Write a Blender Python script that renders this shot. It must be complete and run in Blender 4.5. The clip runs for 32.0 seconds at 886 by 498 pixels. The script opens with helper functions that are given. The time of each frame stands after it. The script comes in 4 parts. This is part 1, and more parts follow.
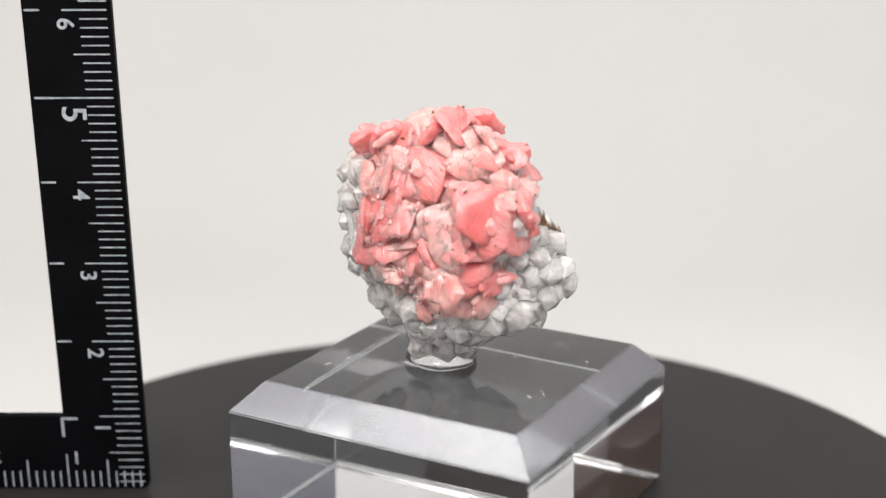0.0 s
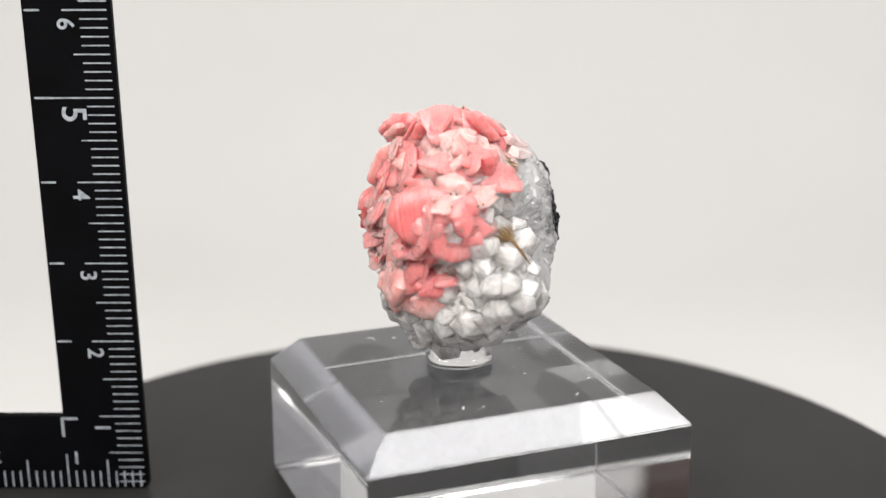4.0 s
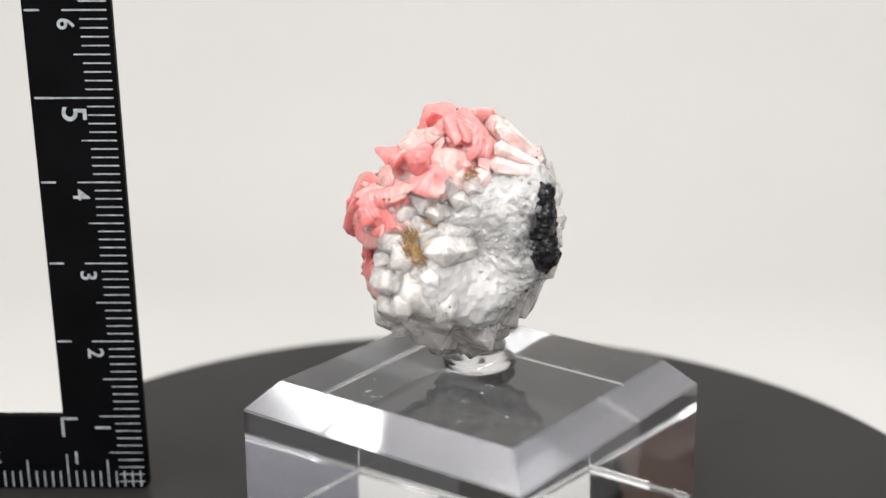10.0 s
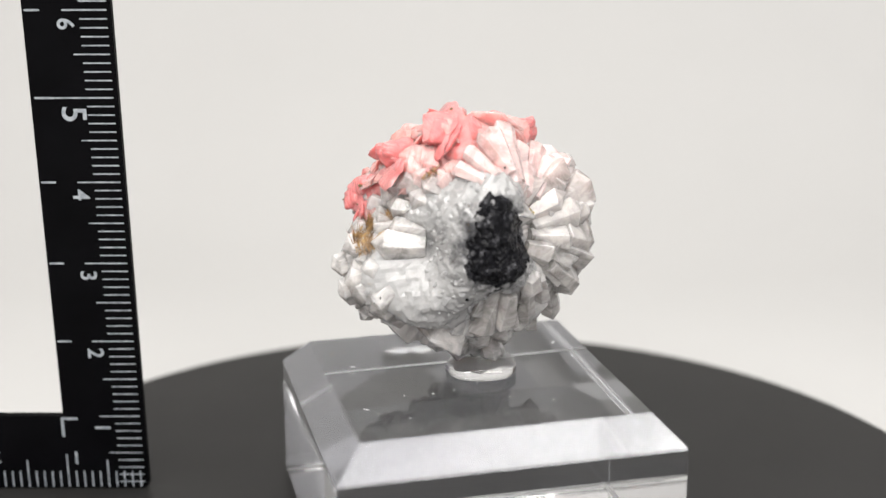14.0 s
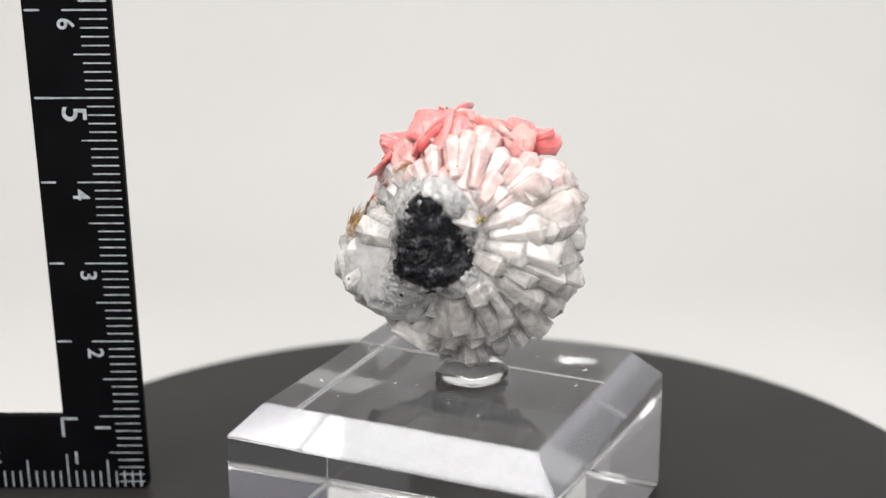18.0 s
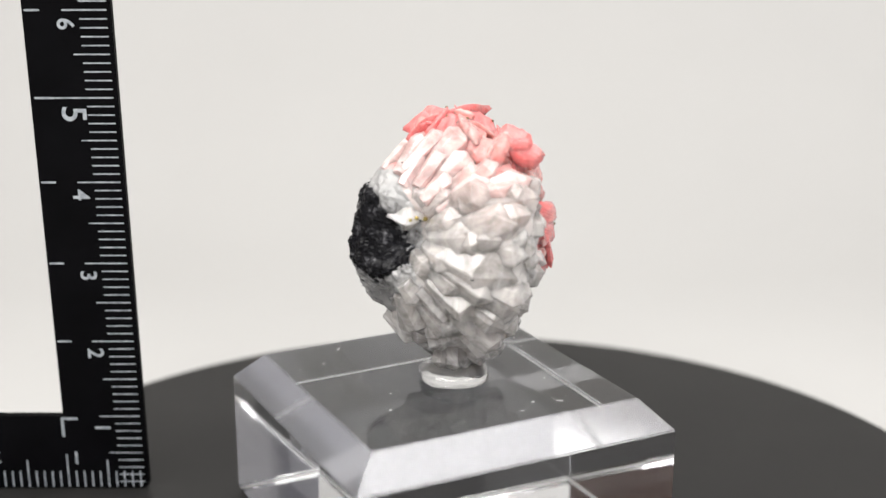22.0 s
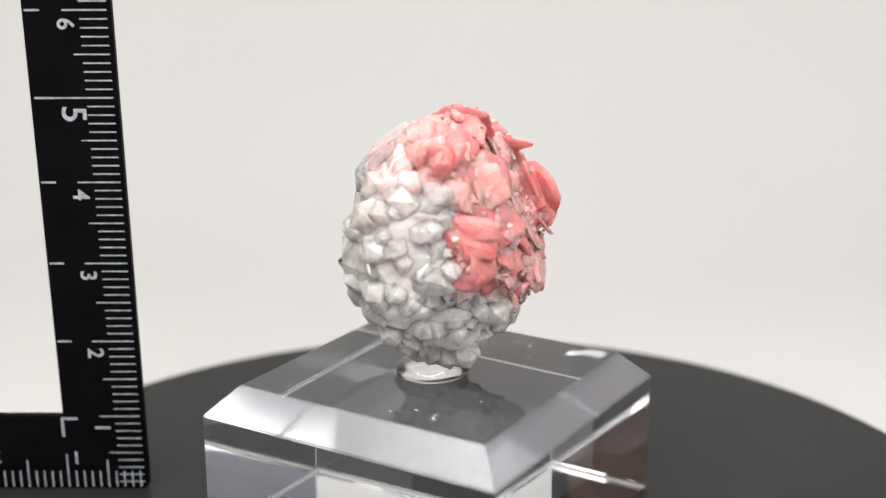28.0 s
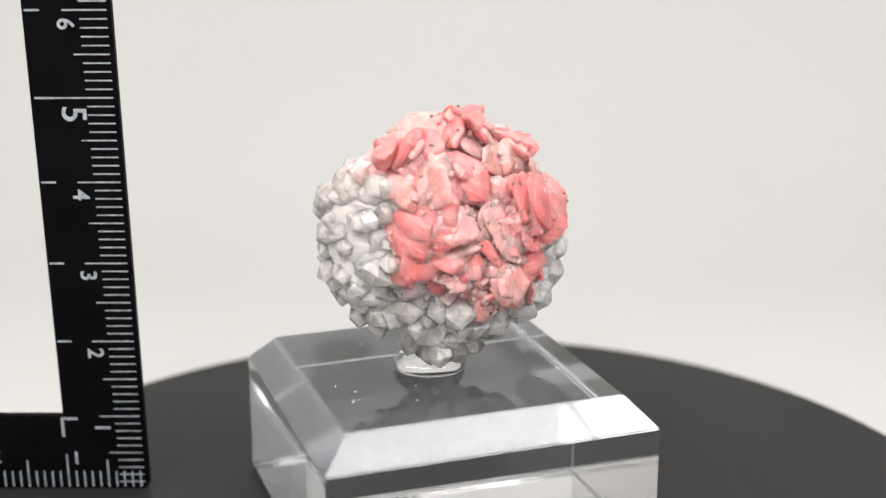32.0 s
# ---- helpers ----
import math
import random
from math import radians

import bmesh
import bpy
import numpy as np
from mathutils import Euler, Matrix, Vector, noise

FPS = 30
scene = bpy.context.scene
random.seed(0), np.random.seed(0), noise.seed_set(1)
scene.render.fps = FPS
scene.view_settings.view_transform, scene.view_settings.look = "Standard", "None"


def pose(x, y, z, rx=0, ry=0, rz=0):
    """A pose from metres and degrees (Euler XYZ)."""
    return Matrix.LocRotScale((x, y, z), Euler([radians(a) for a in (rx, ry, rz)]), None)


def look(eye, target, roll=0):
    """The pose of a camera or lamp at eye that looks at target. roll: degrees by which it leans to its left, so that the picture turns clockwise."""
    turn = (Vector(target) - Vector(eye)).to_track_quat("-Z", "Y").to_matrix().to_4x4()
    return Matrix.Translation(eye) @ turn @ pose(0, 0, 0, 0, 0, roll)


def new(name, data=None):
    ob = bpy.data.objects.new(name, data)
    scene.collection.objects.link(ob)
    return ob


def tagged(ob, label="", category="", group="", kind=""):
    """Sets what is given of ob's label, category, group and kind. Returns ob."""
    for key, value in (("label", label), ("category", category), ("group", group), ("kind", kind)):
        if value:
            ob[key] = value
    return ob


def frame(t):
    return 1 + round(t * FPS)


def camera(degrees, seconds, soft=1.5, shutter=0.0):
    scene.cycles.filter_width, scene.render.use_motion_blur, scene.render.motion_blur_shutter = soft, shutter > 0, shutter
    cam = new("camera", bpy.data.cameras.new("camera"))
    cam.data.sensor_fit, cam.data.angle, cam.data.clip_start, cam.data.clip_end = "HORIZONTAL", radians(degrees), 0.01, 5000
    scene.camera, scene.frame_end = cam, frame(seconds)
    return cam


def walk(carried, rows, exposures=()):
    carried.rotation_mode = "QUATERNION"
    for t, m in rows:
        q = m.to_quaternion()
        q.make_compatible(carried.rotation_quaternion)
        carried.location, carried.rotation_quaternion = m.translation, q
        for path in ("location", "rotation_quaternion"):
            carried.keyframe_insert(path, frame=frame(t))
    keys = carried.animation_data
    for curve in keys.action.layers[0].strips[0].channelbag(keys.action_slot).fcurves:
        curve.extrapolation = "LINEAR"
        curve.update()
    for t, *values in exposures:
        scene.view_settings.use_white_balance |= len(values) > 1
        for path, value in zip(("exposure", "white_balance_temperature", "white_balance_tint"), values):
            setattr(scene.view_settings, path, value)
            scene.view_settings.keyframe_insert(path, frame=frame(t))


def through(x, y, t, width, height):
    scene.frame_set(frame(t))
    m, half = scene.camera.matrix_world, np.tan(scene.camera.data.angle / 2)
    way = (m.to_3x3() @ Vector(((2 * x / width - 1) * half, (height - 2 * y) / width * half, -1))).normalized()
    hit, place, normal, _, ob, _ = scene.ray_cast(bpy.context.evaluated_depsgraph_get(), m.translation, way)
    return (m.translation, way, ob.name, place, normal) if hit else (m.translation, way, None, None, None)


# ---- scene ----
CM = 0.00957        # metres in one unit of the plan
TOP = 1.93          # height of the acrylic block
SPEED = -9.725      # degrees a second

# ---- camera ----
cam = camera(34.95, 32.0, soft=1.5)
EYE = Vector((0.0, -16.15, 6.126 + TOP)) * CM
AIM = EYE + Vector((-0.00863, 0.96170, -0.27405)) * 0.16
walk(cam, [(0.0, look(EYE, AIM, -0.19)), (32.0, look(EYE, AIM, -0.19))])
cam.data.dof.use_dof = True
cam.data.dof.focus_distance = 16.7 * CM
cam.data.dof.aperture_fstop = 18.0

# ---- light ----
world = bpy.data.worlds.new("world")
scene.world = world
world.use_nodes = True
world.node_tree.nodes["Background"].inputs[0].default_value = (0.9, 0.95, 1.0, 1)
world.node_tree.nodes["Background"].inputs[1].default_value = 0.2
scene.view_settings.exposure = -0.02


def softbox(name, eye, target, wide, deep, watts, colour=(1.0, 0.985, 0.96)):
    lamp = bpy.data.lights.new(name, "AREA")
    lamp.shape, lamp.size, lamp.size_y, lamp.energy, lamp.color = "RECTANGLE", wide * CM, deep * CM, watts, colour
    ob = new(name, lamp)
    ob.matrix_basis = look(Vector(eye) * CM, Vector(target) * CM)
    return ob


softbox("overhead_softbox", (0, -3, 49), (0, -2, 0), 78, 62, 2.45, (1.0, 0.97, 0.92))
softbox("front_softbox", (-4, -29, 34), (0, 0, 3), 34, 16, 1.25, (1.0, 0.975, 0.94))
softbox("left_panel", (-23, -18, 34), (0, 0, 3), 27, 16, 0.85, (1.0, 0.98, 0.955))
softbox("right_panel", (23, -18, 34), (0, 0, 3), 27, 16, 0.85, (1.0, 0.98, 0.955))



# ---- materials ----
def material(name, colour, rough=0.5, metal=0.0, spec=0.5, trans=0.0, ior=1.5):
    m = bpy.data.materials.new(name)
    m.use_nodes = True
    b = m.node_tree.nodes["Principled BSDF"].inputs
    b["Base Color"].default_value = (*colour, 1)
    b["Roughness"].default_value, b["Metallic"].default_value, b["IOR"].default_value = rough, metal, ior
    b["Specular IOR Level"].default_value, b["Transmission Weight"].default_value = spec, trans
    return m


def node(m, kind, **values):
    n = m.node_tree.nodes.new(kind)
    for key, value in values.items():
        n.inputs[key].default_value = value
    return n


def join(m, a, out, b, into):
    m.node_tree.links.new(a.outputs[out], b.inputs[into])


def ramp(m, stops):
    n = m.node_tree.nodes.new("ShaderNodeValToRGB")
    while len(n.color_ramp.elements) < len(stops):
        n.color_ramp.elements.new(0.5)
    for e, (at, c) in zip(n.color_ramp.elements, stops):
        e.position, e.color = at, (*c, 1)
    return n


def mottled(m, scale, stops, detail=5, bump=0.0, bump_scale=None, distance=0.0002, stretch=None):
    """Noise-driven base colour and relief on the object's own coordinates."""
    b = m.node_tree.nodes["Principled BSDF"]
    co = m.node_tree.nodes.new("ShaderNodeTexCoord")
    n = node(m, "ShaderNodeTexNoise", Scale=scale, Detail=detail, Roughness=0.6)
    join(m, co, "Object", n, "Vector")
    r = ramp(m, stops)
    join(m, n, "Fac", r, "Fac")
    join(m, r, "Color", b, "Base Color")
    if bump:
        k = node(m, "ShaderNodeTexNoise", Scale=bump_scale or scale * 6, Detail=4)
        if stretch:
            mp = node(m, "ShaderNodeMapping", Scale=stretch)
            join(m, co, "Object", mp, "Vector")
            join(m, mp, "Vector", k, "Vector")
        else:
            join(m, co, "Object", k, "Vector")
        bp = node(m, "ShaderNodeBump", Strength=bump, Distance=distance)
        join(m, k, "Fac", bp, "Height")
        join(m, bp, "Normal", b, "Normal")
    return m


PAPER = mottled(material("white_paper", (0.6, 0.6, 0.59), 0.9, spec=0.1), 8, [(0.3, (0.496, 0.494, 0.486)), (0.7, (0.516, 0.514, 0.506))])
DISC = mottled(material("black_turntable", (0.04, 0.04, 0.04), 0.5, spec=0.27), 60, [(0.3, (0.0115, 0.0112, 0.0108)), (0.7, (0.0165, 0.0161, 0.0157))], bump=0.1, bump_scale=3000, distance=0.00005)
ACRYLIC = material("clear_acrylic", (0.97, 0.98, 0.99), 0.0, trans=1.0, ior=1.49)
RULER = mottled(material("black_ruler", (0.01, 0.01, 0.011), 0.55, spec=0.04), 90, [(0.3, (0.0010, 0.0010, 0.0013)), (0.7, (0.0026, 0.0026, 0.0033))], bump=0.15, bump_scale=2500, distance=0.00003)
# Tones of the unseen walls, set by what the acrylic should reflect.
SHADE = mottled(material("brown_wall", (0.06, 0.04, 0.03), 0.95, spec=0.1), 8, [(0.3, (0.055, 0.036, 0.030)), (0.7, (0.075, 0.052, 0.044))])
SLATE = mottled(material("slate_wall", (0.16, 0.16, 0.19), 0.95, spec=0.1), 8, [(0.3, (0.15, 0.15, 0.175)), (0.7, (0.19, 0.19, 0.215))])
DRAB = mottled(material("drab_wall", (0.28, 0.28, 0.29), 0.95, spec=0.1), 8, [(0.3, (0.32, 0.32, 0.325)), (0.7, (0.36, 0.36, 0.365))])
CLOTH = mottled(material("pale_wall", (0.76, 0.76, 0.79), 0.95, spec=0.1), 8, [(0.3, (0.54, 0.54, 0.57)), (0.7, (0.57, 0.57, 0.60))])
INK = mottled(material("white_engraving", (0.6, 0.62, 0.64), 0.7), 900, [(0.35, (0.18, 0.20, 0.22)), (0.6, (0.34, 0.365, 0.39))])
def varied(m, colours, amount=1.0):
    """Mixes the base colour of m towards a ramp over each object's own random value."""
    b = m.node_tree.nodes["Principled BSDF"]
    old = b.inputs["Base Color"].links[0].from_socket
    info = m.node_tree.nodes.new("ShaderNodeObjectInfo")
    r = ramp(m, colours)
    mix = m.node_tree.nodes.new("ShaderNodeMix")
    mix.data_type, mix.blend_type = "RGBA", "MULTIPLY"
    mix.inputs["Factor"].default_value = amount
    join(m, info, "Random", r, "Fac")
    m.node_tree.links.new(old, mix.inputs[6])
    m.node_tree.links.new(r.outputs["Color"], mix.inputs[7])
    m.node_tree.links.new(mix.outputs[2], b.inputs["Base Color"])
    return m


def rosy(m, low, high, tint=(1.0, 0.87, 0.855)):
    """Tints the stone towards its pink cap: none below low, full above high, with a cloudy border."""
    b = m.node_tree.nodes["Principled BSDF"]
    old = b.inputs["Base Color"].links[0].from_socket
    co = m.node_tree.nodes.new("ShaderNodeTexCoord")
    split = m.node_tree.nodes.new("ShaderNodeSeparateXYZ")
    join(m, co, "Object", split, "Vector")
    cloud = node(m, "ShaderNodeTexNoise", Scale=160, Detail=3)
    join(m, co, "Object", cloud, "Vector")
    up = node(m, "ShaderNodeMapRange")
    up.inputs["From Min"].default_value, up.inputs["From Max"].default_value = low * CM, high * CM
    m.node_tree.links.new(split.outputs["Z"], up.inputs["Value"])
    amount = node(m, "ShaderNodeMath")
    amount.operation, amount.use_clamp = "MULTIPLY", True
    m.node_tree.links.new(up.outputs["Result"], amount.inputs[0])
    gain = node(m, "ShaderNodeMath")
    gain.operation = "MULTIPLY_ADD"
    m.node_tree.links.new(cloud.outputs["Fac"], gain.inputs[0])
    gain.inputs[1].default_value, gain.inputs[2].default_value = 2.0, 0.0
    m.node_tree.links.new(gain.outputs[0], amount.inputs[1])
    mix = m.node_tree.nodes.new("ShaderNodeMix")
    mix.data_type, mix.blend_type = "RGBA", "MULTIPLY"
    mix.inputs[7].default_value = (*tint, 1)
    m.node_tree.links.new(amount.outputs[0], mix.inputs["Factor"])
    m.node_tree.links.new(old, mix.inputs[6])
    m.node_tree.links.new(mix.outputs[2], b.inputs["Base Color"])
    return m


def clear(m, low, high, through=0.4, tint=(1, 1, 1), scale=330, ior=1.65, gloss=0.05, deep=0.0, spread=(1.0, 0.96, 0.94)):
    """Makes a stone see-through: clear windows and milky veils, light that passes diffusely, and a glossy face."""
    t = m.node_tree
    b, out = t.nodes["Principled BSDF"], t.nodes["Material Output"]
    b.inputs["Specular IOR Level"].default_value = 0.0
    if deep:
        b.inputs["Subsurface Weight"].default_value, b.inputs["Subsurface Scale"].default_value = 1.0, deep
        b.inputs["Subsurface Radius"].default_value = spread
    colour = b.inputs["Base Color"].links[0].from_socket
    co = t.nodes.new("ShaderNodeTexCoord")
    veil = node(m, "ShaderNodeTexNoise", Scale=scale, Detail=4, Roughness=0.65, Distortion=0.6)
    join(m, co, "Object", veil, "Vector")
    by = node(m, "ShaderNodeMapRange")
    by.inputs["From Min"].default_value, by.inputs["From Max"].default_value = 0.36, 0.64
    by.inputs["To Min"].default_value, by.inputs["To Max"].default_value = low, high
    join(m, veil, "Fac", by, "Value")
    thin = t.nodes.new("ShaderNodeBsdfTranslucent")
    t.links.new(colour, thin.inputs["Color"])
    clean = node(m, "ShaderNodeBsdfRefraction", Color=(*tint, 1), Roughness=0.04, IOR=1.42) if deep else node(m, "ShaderNodeBsdfTransparent", Color=(*tint, 1))
    shine = node(m, "ShaderNodeBsdfGlossy", Roughness=gloss)
    edge = node(m, "ShaderNodeFresnel", IOR=ior)
    if b.inputs["Normal"].links:
        for n in (thin, shine, edge) + ((clean,) if deep else ()):
            t.links.new(b.inputs["Normal"].links[0].from_socket, n.inputs["Normal"])
    mixes = [t.nodes.new("ShaderNodeMixShader") for _ in range(3)]
    mixes[0].inputs[0].default_value = through
    t.links.new(by.outputs["Result"], mixes[1].inputs[0])
    t.links.new(edge.outputs[0], mixes[2].inputs[0])
    t.links.new(b.outputs[0], mixes[0].inputs[1])
    t.links.new(thin.outputs[0], mixes[0].inputs[2])
    t.links.new(mixes[0].outputs[0], mixes[1].inputs[1])
    t.links.new(clean.outputs[0], mixes[1].inputs[2])
    t.links.new(mixes[1].outputs[0], mixes[2].inputs[1])
    t.links.new(shine.outputs[0], mixes[2].inputs[2])
    t.links.new(mixes[2].outputs[0], out.inputs["Surface"])
    return m


def stone(name, scale, stops, bump=0.06, bump_scale=900, distance=0.0002, stretch=None, random=((0.0, (0.95, 0.945, 0.94)), (1.0, (1, 1, 1)))):
    """Mottled mineral with its own shade for each piece."""
    return varied(mottled(material(name, stops[0][1], 0.5), scale, stops, bump=bump, bump_scale=bump_scale, distance=distance, stretch=stretch), list(random))


QUARTZ = clear(rosy(stone("milky_quartz", 250, [(0.3, (0.79, 0.75, 0.725)), (0.7, (0.86, 0.825, 0.80))]), 2.1, 2.9), 0.26, 0.74, 0.0, (1, 0.985, 0.975), deep=0.002)
ROSE = clear(stone("rosy_quartz", 250, [(0.3, (0.88, 0.56, 0.53)), (0.7, (0.90, 0.72, 0.70))]), 0.15, 0.6, 0.0, (1, 0.94, 0.93), deep=0.0012)
MILKY = clear(rosy(stone("cloudy_quartz", 200, [(0.3, (0.66, 0.625, 0.60)), (0.7, (0.735, 0.70, 0.675))]), 1.95, 2.7), 0.24, 0.7, 0.0, (1, 0.985, 0.975), deep=0.0022)
PINK = clear(stone("rose_pink_mineral", 260, [(0.25, (0.84, 0.195, 0.195)), (0.5, (0.86, 0.275, 0.27)), (0.78, (0.89, 0.43, 0.415))], bump=0.8, bump_scale=650, distance=0.00025, stretch=(5, 0.5, 1),
             random=((0.0, (0.92, 0.80, 0.80)), (0.4, (1, 1, 1)), (1.0, (1, 1, 1)))), 0.1, 0.45, 0.0, (1.0, 0.74, 0.71), deep=0.0009, spread=(1.0, 0.55, 0.5))
PALE = clear(stone("pale_pink_mineral", 260, [(0.25, (0.88, 0.36, 0.34)), (0.7, (0.90, 0.57, 0.54))], bump=0.7, bump_scale=650, distance=0.00025, stretch=(5, 0.5, 1),
             random=((0.0, (1, 0.86, 0.85)), (1.0, (1, 1, 1)))), 0.15, 0.55, 0.0, (1.0, 0.88, 0.865), deep=0.001, spread=(1.0, 0.7, 0.66))
BED = clear(rosy(stone("white_quartz_bed", 260, [(0.3, (0.66, 0.63, 0.61)), (0.65, (0.74, 0.71, 0.69))], bump=0.2, bump_scale=1300), 1.85, 2.6), 0.0, 0.1, 0.0, gloss=0.2, deep=0.001)
CRUST = clear(stone("pink_crust", 300, [(0.3, (0.92, 0.36, 0.345)), (0.65, (0.93, 0.55, 0.525))], bump=0.4, bump_scale=1100, distance=0.0004), 0.0, 0.1, 0.3, gloss=0.2)
# The ore's pale flecks are grey dust and also glints painted into the colour.
ORE = mottled(material("black_ore", (0.02, 0.02, 0.022), 0.3, spec=0.16), 1000, [(0.4, (0.003, 0.003, 0.004)), (0.58, (0.008, 0.008, 0.010)), (0.72, (0.15, 0.15, 0.16))], bump=0.5, bump_scale=1500, distance=0.0004)
PYRITE = material("tarnished_pyrite", (0.20, 0.15, 0.08), 0.3, metal=0.8)
BRASSY = material("bright_pyrite", (0.55, 0.45, 0.16), 0.25, metal=1.0)
RUST = mottled(material("brown_needles", (0.2, 0.1, 0.03), 0.45), 1500, [(0.3, (0.05, 0.025, 0.012)), (0.55, (0.22, 0.12, 0.035)), (0.75, (0.42, 0.27, 0.08))])


def stained_matrix():
    """White granular quartz that greys towards the ore and is tawny by the needles."""
    m = mottled(material("granular_quartz", (0.5, 0.5, 0.5), 0.5),
                420, [(0.3, (0.44, 0.44, 0.44)), (0.65, (0.58, 0.575, 0.57))], bump=0.3, bump_scale=1500, distance=0.0003)
    b = m.node_tree.nodes["Principled BSDF"]
    co = m.node_tree.nodes.new("ShaderNodeTexCoord")
    speck = node(m, "ShaderNodeTexNoise", Scale=700, Detail=6, Roughness=0.7)
    join(m, co, "Object", speck, "Vector")
    for at, size, colour, low, high in (((0.38, 1.10, 1.85), 0.85, (0.06, 0.06, 0.066), 0.9, 3.2), ((1.02, -0.25, 1.95), 0.5, (0.50, 0.34, 0.15), 0.5, 1.3)):
        old = b.inputs["Base Color"].links[0].from_socket
        far = node(m, "ShaderNodeVectorMath")
        far.operation = "DISTANCE"
        far.inputs[1].default_value = [c * CM for c in at]
        join(m, co, "Object", far, 0)
        near = node(m, "ShaderNodeMapRange")
        near.inputs["From Min"].default_value, near.inputs["From Max"].default_value = size * CM, 0.0
        m.node_tree.links.new(far.outputs["Value"], near.inputs["Value"])
        gate = node(m, "ShaderNodeMath")
        gate.operation = "MULTIPLY_ADD"
        m.node_tree.links.new(speck.outputs["Fac"], gate.inputs[0])
        gate.inputs[1].default_value, gate.inputs[2].default_value = 4.0, -2.0 - low
        total = node(m, "ShaderNodeMath")
        total.operation, total.use_clamp = "MULTIPLY_ADD", True
        m.node_tree.links.new(near.outputs["Result"], total.inputs[0])
        total.inputs[1].default_value = high
        m.node_tree.links.new(gate.outputs[0], total.inputs[2])
        gate = total
        mix = m.node_tree.nodes.new("ShaderNodeMix")
        mix.data_type = "RGBA"
        mix.inputs[7].default_value = (*colour, 1)
        m.node_tree.links.new(old, mix.inputs[6])
        m.node_tree.links.new(gate.outputs[0], mix.inputs["Factor"])
        m.node_tree.links.new(mix.outputs[2], b.inputs["Base Color"])
    return m


MATRIX = clear(stained_matrix(), 0.0, 0.12, 0.3, ior=1.55, gloss=0.12)
SATIN = mottled(material("satin_chamfer", (0.95, 0.96, 1.0), 0.16, trans=0.8, ior=1.49), 40, [(0.3, (0.58, 0.59, 0.64)), (0.7, (0.70, 0.71, 0.76))], bump=0.05, bump_scale=500, distance=0.0001, stretch=(1, 1, 0.1))
FROST = material("sawn_acrylic_edge", (0.85, 0.86, 0.84), 0.35, trans=0.45, ior=1.49)
HAZY = material("dusty_acrylic", (0.96, 0.975, 1.0), 0.0, trans=0.99, ior=1.49)
DUST = material("pale_dust", (0.75, 0.75, 0.75), 0.6)
GLUE = material("clear_glue", (0.97, 0.975, 0.975), 0.04, trans=0.96, ior=1.42)


# ---- building helpers ----
def part(name, bm, mat, parent=None, label="", smooth=False):
    """A bmesh drawn in centimetres as one mesh object, under parent if given."""
    bmesh.ops.scale(bm, vec=(CM, CM, CM), verts=bm.verts)
    data = bpy.data.meshes.new(name)
    bm.to_mesh(data)
    bm.free()
    data.materials.append(mat)
    if smooth:
        data.shade_smooth()
    ob = new(name, data)
    ob.parent = parent
    return tagged(ob, label) if label else ob


def prism(bm, outline, z0, z1):
    """An upright prism over an outline of (x, y)."""
    low = [bm.verts.new((x, y, z0)) for x, y in outline]
    high = [bm.verts.new((x, y, z1)) for x, y in outline]
    bm.faces.new(low[::-1])
    bm.faces.new(high)
    for i in range(len(outline)):
        j = (i + 1) % len(outline)
        bm.faces.new((low[i], low[j], high[j], high[i]))
    return bm


def lathe(bm, profile, steps=96, centre=(0, 0)):
    rings = []
    for r, z in profile:
        rings.append([bm.verts.new((centre[0] + r * math.cos(2 * math.pi * i / steps), centre[1] + r * math.sin(2 * math.pi * i / steps), z)) for i in range(steps)])
    for a, b in zip(rings, rings[1:]):
        for i in range(steps):
            bm.faces.new((a[i], a[(i + 1) % steps], b[(i + 1) % steps], b[i]))
    bm.faces.new(rings[0][::-1])
    bm.faces.new(rings[-1])
    bmesh.ops.recalc_face_normals(bm, faces=bm.faces)
    return bm


# ---- the white paper sweep, and the unseen walls added to close the place ----
def backdrop():
    bm = bmesh.new()
    rows = [(-36, -2.6), (18, -2.6)]
    rows += [(18 + 16 * math.sin(a), 13.4 - 16 * math.cos(a)) for a in [math.radians(d) for d in range(10, 91, 10)]]
    rows += [(34, 25)]
    left = [bm.verts.new((-40, y, z)) for y, z in rows]
    right = [bm.verts.new((40, y, z)) for y, z in rows]
    for i in range(len(rows) - 1):
        bm.faces.new((left[i], right[i], right[i + 1], left[i + 1]))
    ob = part("backdrop", bm, PAPER, smooth=True)
    tagged(ob, "seamless white paper sweep behind the turntable", "backdrop", kind="structure")
    for name, size, at in (("wall_left", (1, 72, 54), (-40.6, 0, 24)), ("wall_right", (1, 72, 54), (40.6, 0, 24)),
                           ("wall_front", (82, 1, 54), (0, -36.6, 24)), ("wall_back", (82, 1, 54), (0, 35.2, 24)), ("ceiling", (82, 72, 1), (0, 0, 50.6))):
        bm = bmesh.new()
        bmesh.ops.create_cube(bm, size=1)
        bmesh.ops.scale(bm, vec=size, verts=bm.verts)
        bmesh.ops.translate(bm, vec=at, verts=bm.verts)
        # Each added wall is as dark as the block's reflections need on that side.
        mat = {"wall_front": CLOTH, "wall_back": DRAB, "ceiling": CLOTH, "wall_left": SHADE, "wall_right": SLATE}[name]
        tagged(part(name, bm, mat), "unseen wall added around the set, toned to shape reflections", "wall", kind="structure")


backdrop()


